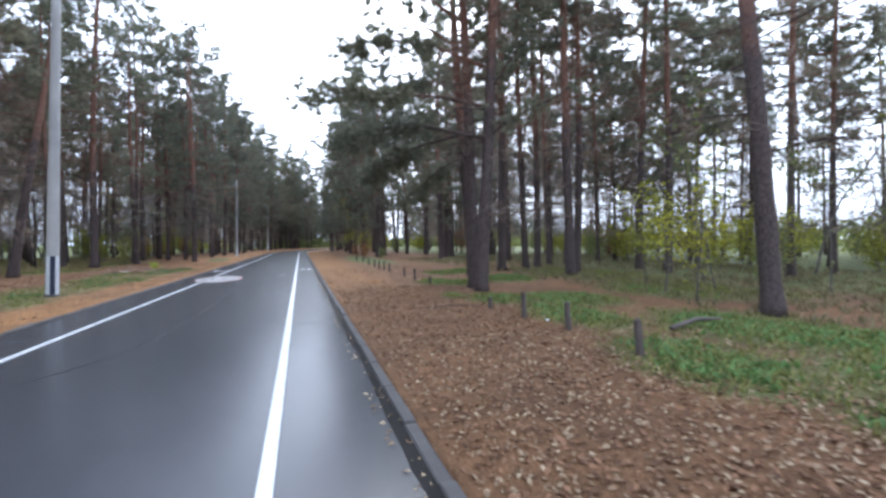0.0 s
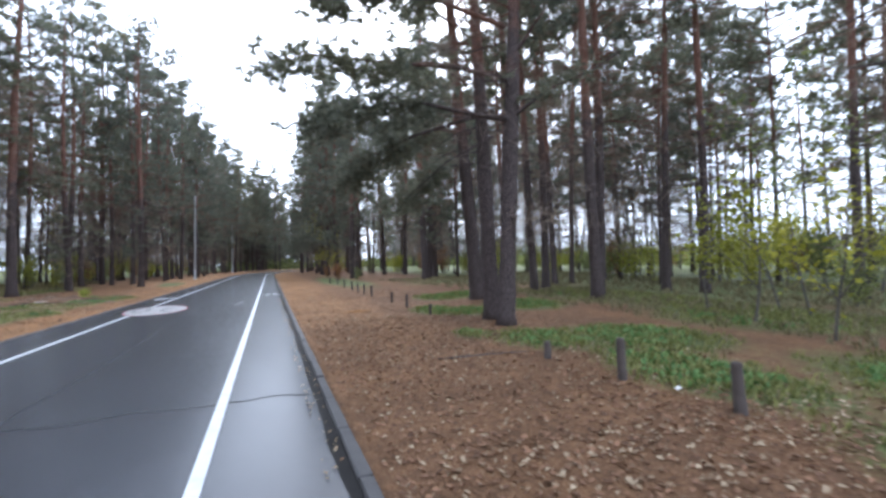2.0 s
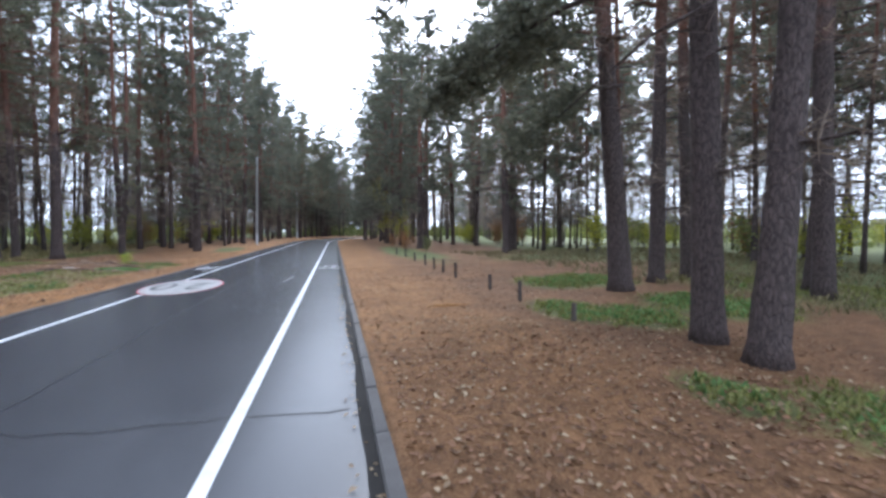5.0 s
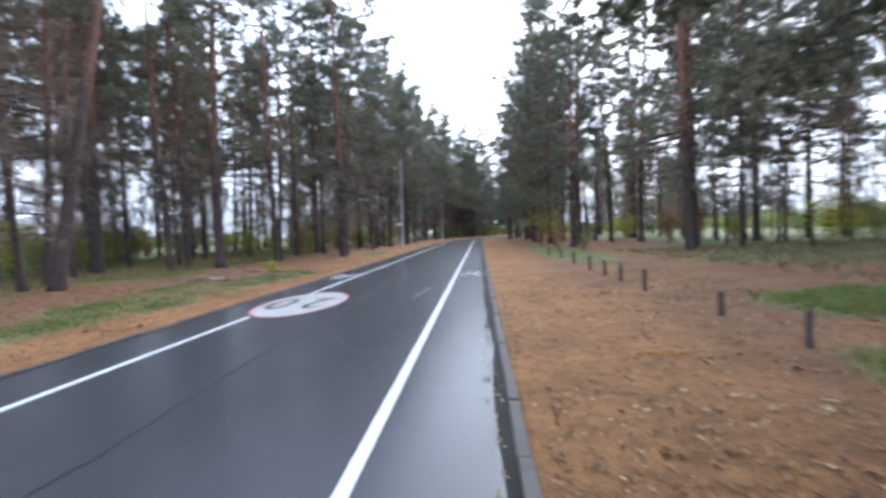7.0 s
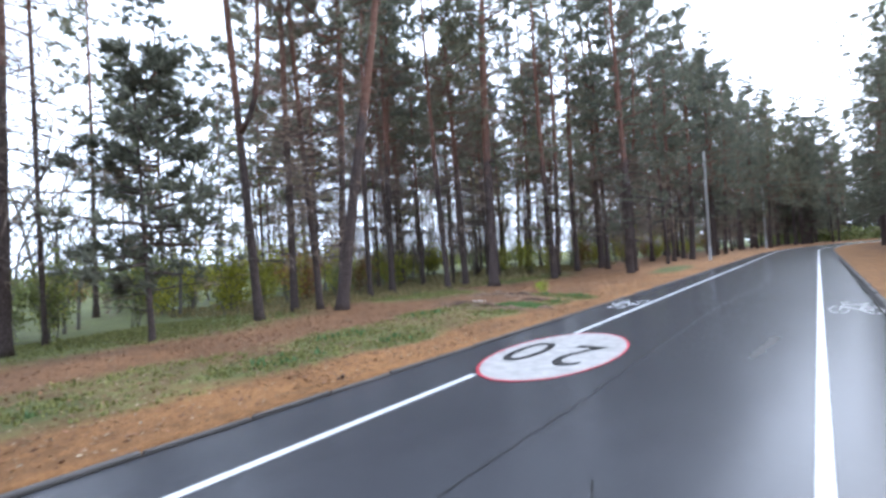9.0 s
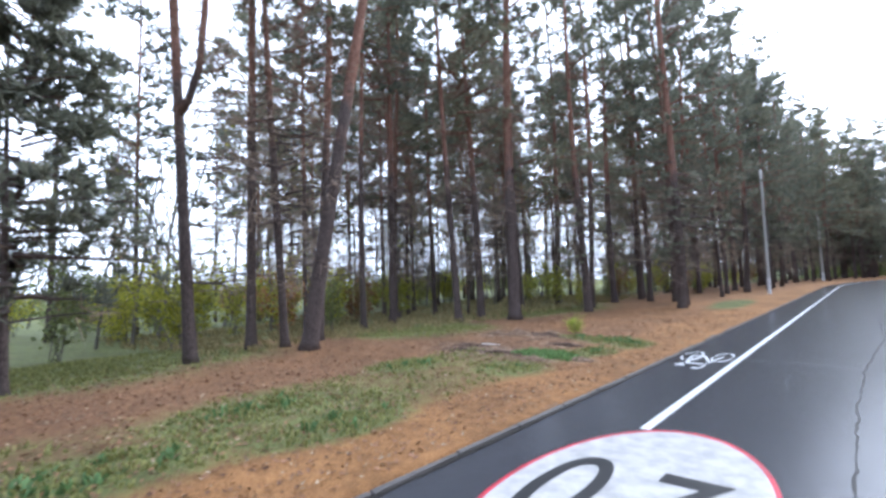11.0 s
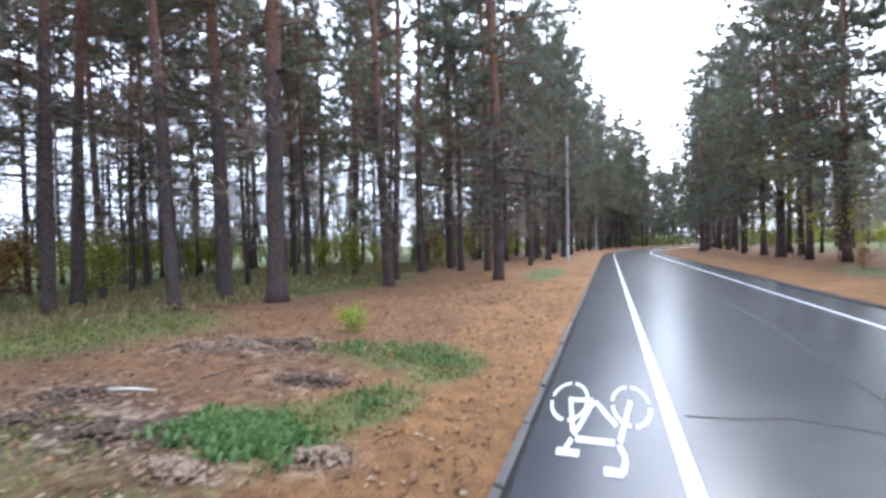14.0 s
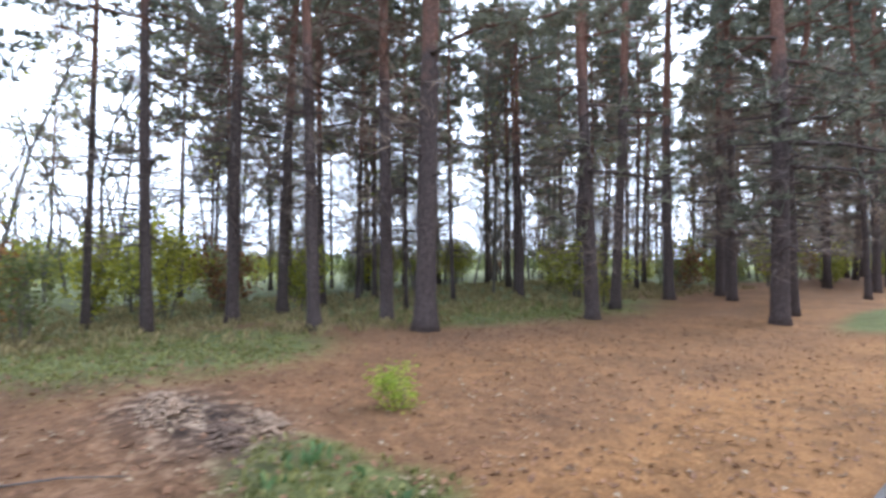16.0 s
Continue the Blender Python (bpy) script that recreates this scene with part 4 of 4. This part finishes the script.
for k, (x, y) in enumerate(((4.26, 12.11), (4.29, 13.78), (4.18, 15.1), (4.05, 16.4), (4.34, 22.22), (4.31, 24.3), (4.32, 26.15), (4.25, 29.1), (4.3, 30.95), (4.3, 32.4), (4.38, 34.5), (4.4, 37.2), (4.4, 40.1), (4.3, 43.0))):
    wooden_post(x, y, (0.45, 0.45, 0.47, 0.24, 0.28, 0.4, 0.36, 0.46, 0.44, 0.42, 0.45, 0.42, 0.42, 0.42)[k], 0.05 if k < 4 else 0.042, (k * 37 % 9 - 4) * 0.9, k * 40, k)


# ---- small things on the forest floor ----
def litter_stuff(name, count, areas, size, mat, label, seed, keep=None, lift=0.012):
    rng = random.Random(seed)
    verts, faces = [], []
    while len(faces) < count:
        x0, x1, y0, y1 = rng.choice(areas)
        x, y = rng.uniform(x0, x1), y0 + (y1 - y0) * rng.random() ** 1.25
        if keep is not None and rng.random() > keep(x, y):
            continue
        a, ln = rng.uniform(0, 6.283), size * rng.uniform(0.5, 1.3)
        d, s = np.array([math.cos(a), math.sin(a), rng.gauss(0, 0.25)]), np.array([-math.sin(a), math.cos(a), rng.gauss(0, 0.3)])
        p = np.array([x, y, height(x, y) + lift])
        b = len(verts)
        verts += [p - d * ln * 0.5, p + s * ln * 0.3 + (0, 0, 0.006), p + d * ln * 0.5, p - s * ln * 0.3 + (0, 0, 0.01)]
        faces.append((b, b + 1, b + 2, b + 3))
    return tagged(mesh_object(name, verts, faces, mat), label, "leaves", kind="stuff")


def grass_stuff(name, count, areas, tall, mat, label, seed, keep, blades=6, broad=0.012):
    rng = random.Random(seed)
    verts, faces, done = [], [], 0
    while done < count:
        x0, x1, y0, y1 = rng.choice(areas)
        x, y = rng.uniform(x0, x1), rng.uniform(y0, y1)
        if rng.random() > keep(x, y):
            continue
        done += 1
        z = height(x, y)
        for _ in range(blades):
            a, h = rng.uniform(0, 6.283), tall * rng.uniform(0.45, 1.2)
            px, py = x + rng.gauss(0, 0.05), y + rng.gauss(0, 0.05)
            lx, ly = math.cos(a) * h * rng.uniform(0.2, 0.8), math.sin(a) * h * rng.uniform(0.2, 0.8)
            wx, wy = -math.sin(a) * broad, math.cos(a) * broad
            b = len(verts)
            verts += [(px - wx, py - wy, z), (px + wx, py + wy, z), (px + lx * 0.4 + wx, py + ly * 0.4 + wy, z + h * 0.65), (px + lx, py + ly, z + h * 0.85)]
            faces.append((b, b + 1, b + 2, b + 3))
    return tagged(mesh_object(name, verts, faces, mat), label, "grass", kind="stuff")


def greenness(x, y):
    return max(0.0, cover(x, y)[0] - 0.28) * 1.5


RIGHT_VERGE, LEFT_VERGE = (1.2, 6.5, 6.0, 34.0), (-11.5, -4.75, 12.0, 44.0)
litter_stuff("fallen_leaves", 9500, [(1.2, 6.5, 7.5, 14.0), (1.2, 5.5, 7.5, 23.0), RIGHT_VERGE], 0.055, LITTER, "pale dry leaves strewn over the needles", 1)
litter_stuff("fallen_leaves", 4500, [LEFT_VERGE, (-9.0, -4.74, 22.0, 42.0)], 0.05, LITTER, "dry leaves strewn over the verge", 2)
litter_stuff("brown_litter", 15000, [RIGHT_VERGE, (1.2, 5.0, 7.5, 22.0)], 0.06, BROWN, "brown bark flakes and old needles", 3)
litter_stuff("brown_litter", 15000, [LEFT_VERGE, (-13.0, -4.74, 26.0, 48.0)], 0.06, BROWN, "brown bark flakes and old needles", 4)
litter_stuff("gutter_leaves", 260, [(0.82, 1.01, 7.5, 32.0)], 0.05, LITTER, "wet leaves caught in the gutter", 5, lift=0.1)
grass_stuff("grass", 5600, [(2.8, 12.5, 7.5, 30.0)], 0.085, GRASS, "thin autumn grass among the posts", 6, greenness)
grass_stuff("grass", 6200, [(-10.0, -5.3, 8.0, 40.0), (-16.0, -8.0, 22.0, 48.0)], 0.06, GRASS, "thin autumn grass on the verge", 7, greenness)
grass_stuff("grass", 3000, [(-24.0, -12.5, 30.0, 60.0)], 0.2, DRYGRASS, "tall dry grass under the trees", 8, lambda x, y: 0.5)
grass_stuff("grass", 3500, [(8.0, 22.0, 6.0, 45.0)], 0.18, DRYGRASS, "tall dry grass under the trees", 9, lambda x, y: 0.5)
grass_stuff("herbs", 1000, [(3.6, 10.0, 8.0, 28.0)], 0.09, HERB, "low green nettles and herbs between the posts", 10, lambda x, y: max(0, cover(x, y)[0] - 0.45) * 2, 7, 0.028)
grass_stuff("herbs", 260, [(-7.6, -5.6, 33.2, 35.2)], 0.085, HERB, "bright green low herbs on the verge", 11, lambda x, y: blob(x, y, -6.5, 34.05, 0.36, 0.2), 8, 0.019)
grass_stuff("herbs", 80, [(-8.2, -5.4, 15.0, 39.0)], 0.11, HERB, "bright green low herbs on the verge", 12, lambda x, y: max(0, cover(x, y)[0] - 0.55) * 2, 6, 0.018)

broadleaf("fern_shrub", -7.88, 37.97, broadleaf_shape(91, 0.85, 6, 1.3, 2, 0.075, 0.1, 0.006), FERN, "small bright yellow-green leafy shrub on the needles", "shrub", "", 0.5)
broadleaf("russet_shrub", -18.5, 38.5, BUSH[1], RUSSET, "thin shrub with russet dry leaves", "shrub", "", 1.2)


def lump(c, s, rng):
    """A rough crumb of earth: an uneven octahedron cut once."""
    corners = [np.array(v, float) * rng.uniform(0.7, 1.25) for v in ((1, 0, 0), (0, 1, 0), (-1, 0, 0), (0, -1, 0), (0, 0, 0.8), (0, 0, -0.8))]
    verts, faces, mids = [np.array(c) + s * v for v in corners], [], {}

    def mid(i, j):
        key = (min(i, j), max(i, j))
        if key not in mids:
            v = (corners[i] + corners[j]) * 0.5 * rng.uniform(1.05, 1.4)
            mids[key] = len(verts)
            verts.append(np.array(c) + s * v)
        return mids[key]

    for i, j, k in ((0, 1, 4), (1, 2, 4), (2, 3, 4), (3, 0, 4), (1, 0, 5), (2, 1, 5), (3, 2, 5), (0, 3, 5)):
        p, q, r = mid(i, j), mid(j, k), mid(k, i)
        faces += [(i, p, r), (p, j, q), (r, q, k), (p, q, r)]
    return verts, faces


def heap(x, y, rx, ry, tall, mat, label, seed, name="sand_heap", crumbs=190):
    """Loose dug earth: many crumbs piled round one middle."""
    rng = random.Random(seed)
    pieces = []
    for _ in range(crumbs):
        a, f = rng.uniform(0, 6.283), rng.random() ** 0.7
        px, py = x + rx * f * math.cos(a), y + ry * f * math.sin(a)
        s = rng.uniform(0.008, 0.036) * (1.2 - 0.6 * f)
        pieces.append(lump((px, py, height(px, py) + tall * (1 - f) ** 1.5 * rng.uniform(0.3, 0.9)), s, rng))
    ob = mesh_object(name, *joined(pieces), mat, smooth=True)
    return tagged(ob, label, "earth", "", "stuff")


heap(-8.6, 36.1, 0.45, 0.25, 0.15, SAND, "crumbly pale heap of dug sand", 1)
heap(-9.2, 36.1, 0.5, 0.22, 0.1, SAND, "crumbly pale ridge of dug sand", 2)
heap(-7.95, 36.75, 0.45, 0.2, 0.1, SAND, "crumbly pale ridge of dug sand", 3)
heap(-7.85, 36.4, 0.55, 0.18, 0.07, EARTH, "crumbly dark ridge of dug earth", 4, "earth_heap")
heap(-8.75, 34.35, 0.55, 0.25, 0.07, EARTH, "crumbly dark ridge of dug earth", 5, "earth_heap")
heap(-8.45, 33.7, 0.6, 0.22, 0.07, EARTH, "crumbly dark ridge of dug earth", 6, "earth_heap")
heap(-7.5, 33.75, 0.6, 0.25, 0.07, EARTH, "crumbly dark ridge of dug earth", 7, "earth_heap")
heap(-6.75, 35.3, 0.5, 0.2, 0.07, EARTH, "crumbly dark ridge of dug earth", 8, "earth_heap")
heap(-5.78, 33.96, 0.28, 0.2, 0.09, SAND, "crumbly pale heap of sand beside green herbs", 9)
heap(-6.5, 33.52, 0.38, 0.17, 0.08, SAND, "crumbly pale heap of sand beside green herbs", 10)
heap(2.84, 24.35, 0.4, 0.14, 0.05, STRAW, "low clump of orange fallen needles", 11, "needle_clump")
heap(-4.85, 26.4, 0.1, 0.08, 0.06, EARTH, "small dark clod at the road's edge", 12, "earth_clod", 9)


def lying_stick(name, points, radius, mat, label, category):
    pts = [(x, y, height(x, y) + radius * 0.8 + dz) for x, y, dz in points]
    return tagged(mesh_object(name, *tube(pts, [radius, radius * 0.9, radius * 0.6][: len(pts)] if len(pts) < 4 else [radius] * len(pts), 8), mat, smooth=True), label, category)


lying_stick("white_stick", [(-8.48, 34.46, 0.02), (-8.25, 34.52, 0.02), (-8.04, 34.58, 0.0)], 0.014, WHITEWOOD, "pale peeled stick lying on the needles", "stick")
lying_stick("dry_twig", [(-7.9, 35.0, 0.0), (-7.7, 35.4, 0.03), (-7.5, 35.75, 0.01)], 0.008, TWIG, "thin dry twig on the needles", "twig")
lying_stick("fallen_branch", [(2.72, 17.16, 0.0), (3.4, 17.0, 0.02), (4.07, 16.94, 0.0)], 0.011, TWIG, "thin dark fallen branch on the needles", "branch")
lying_stick("fallen_branch", [(5.56, 12.98, 0.05), (6.4, 13.35, 0.09), (7.18, 13.59, 0.03)], 0.04, TWIG, "dark fallen branch in the grass", "branch")


def paper_scrap(x, y):
    z = height(x, y) + 0.05
    verts = [(x - 0.03, y - 0.02, z), (x + 0.025, y - 0.025, z + 0.012), (x + 0.03, y + 0.02, z + 0.02), (x, y + 0.025, z + 0.018), (x - 0.025, y + 0.02, z + 0.005)]
    low = [(a, b, c - 0.004) for a, b, c in verts]
    faces = [(0, 1, 2, 3, 4), (9, 8, 7, 6, 5)] + [(i, i + 5, (i + 1) % 5 + 5, (i + 1) % 5) for i in range(5)]
    tagged(mesh_object("paper_scrap", verts + low, faces, WHITEWOOD), "small crumpled white paper scrap in the grass", "litter")


paper_scrap(4.3, 14.45)


# ---- kerb stones, last ----
def kerb(name, x, out, label):
    """x: the road's edge; out: the way from it to the verge."""
    a, b = sorted((x, x + out * KERB_W))
    middle = (a + b) / 2
    root = tagged(mesh_object(name, *joined([ribbon(a, b, -40, -6, 0.03), ribbon(a, b, 66, 170, 0.03)]), KERB), label, "kerb", kind="structure")
    meshes = []
    for k in range(4):
        rng = random.Random(k)
        bm = slab(-KERB_W / 2, KERB_W / 2, 0.006, 0.994, -0.15, 0.035, 0.012)
        for vert in bm.verts:
            vert.co += Vector((rng.uniform(-0.004, 0.004), rng.uniform(-0.003, 0.003), rng.uniform(-0.006, 0.006)))
        me = bpy.data.meshes.new("kerb_stone")
        bm.to_mesh(me)
        bm.free()
        me.materials.append(KERB)
        meshes.append(me)
    rng = random.Random(8)
    for y in range(-6, 66):
        ob = share("kerb_stone", rng.choice(meshes), root, (middle + rng.uniform(-0.006, 0.006), y, rng.uniform(-0.012, 0.006)))
        ob.rotation_euler = (rng.uniform(-0.006, 0.006), rng.uniform(-0.06, 0.06), 0)


kerb("kerb_right", ROAD_R, 1, "low grey concrete kerb beside needle-covered verge")
kerb("kerb_left", ROAD_L, -1, "low grey concrete kerb beside needle-covered verge")
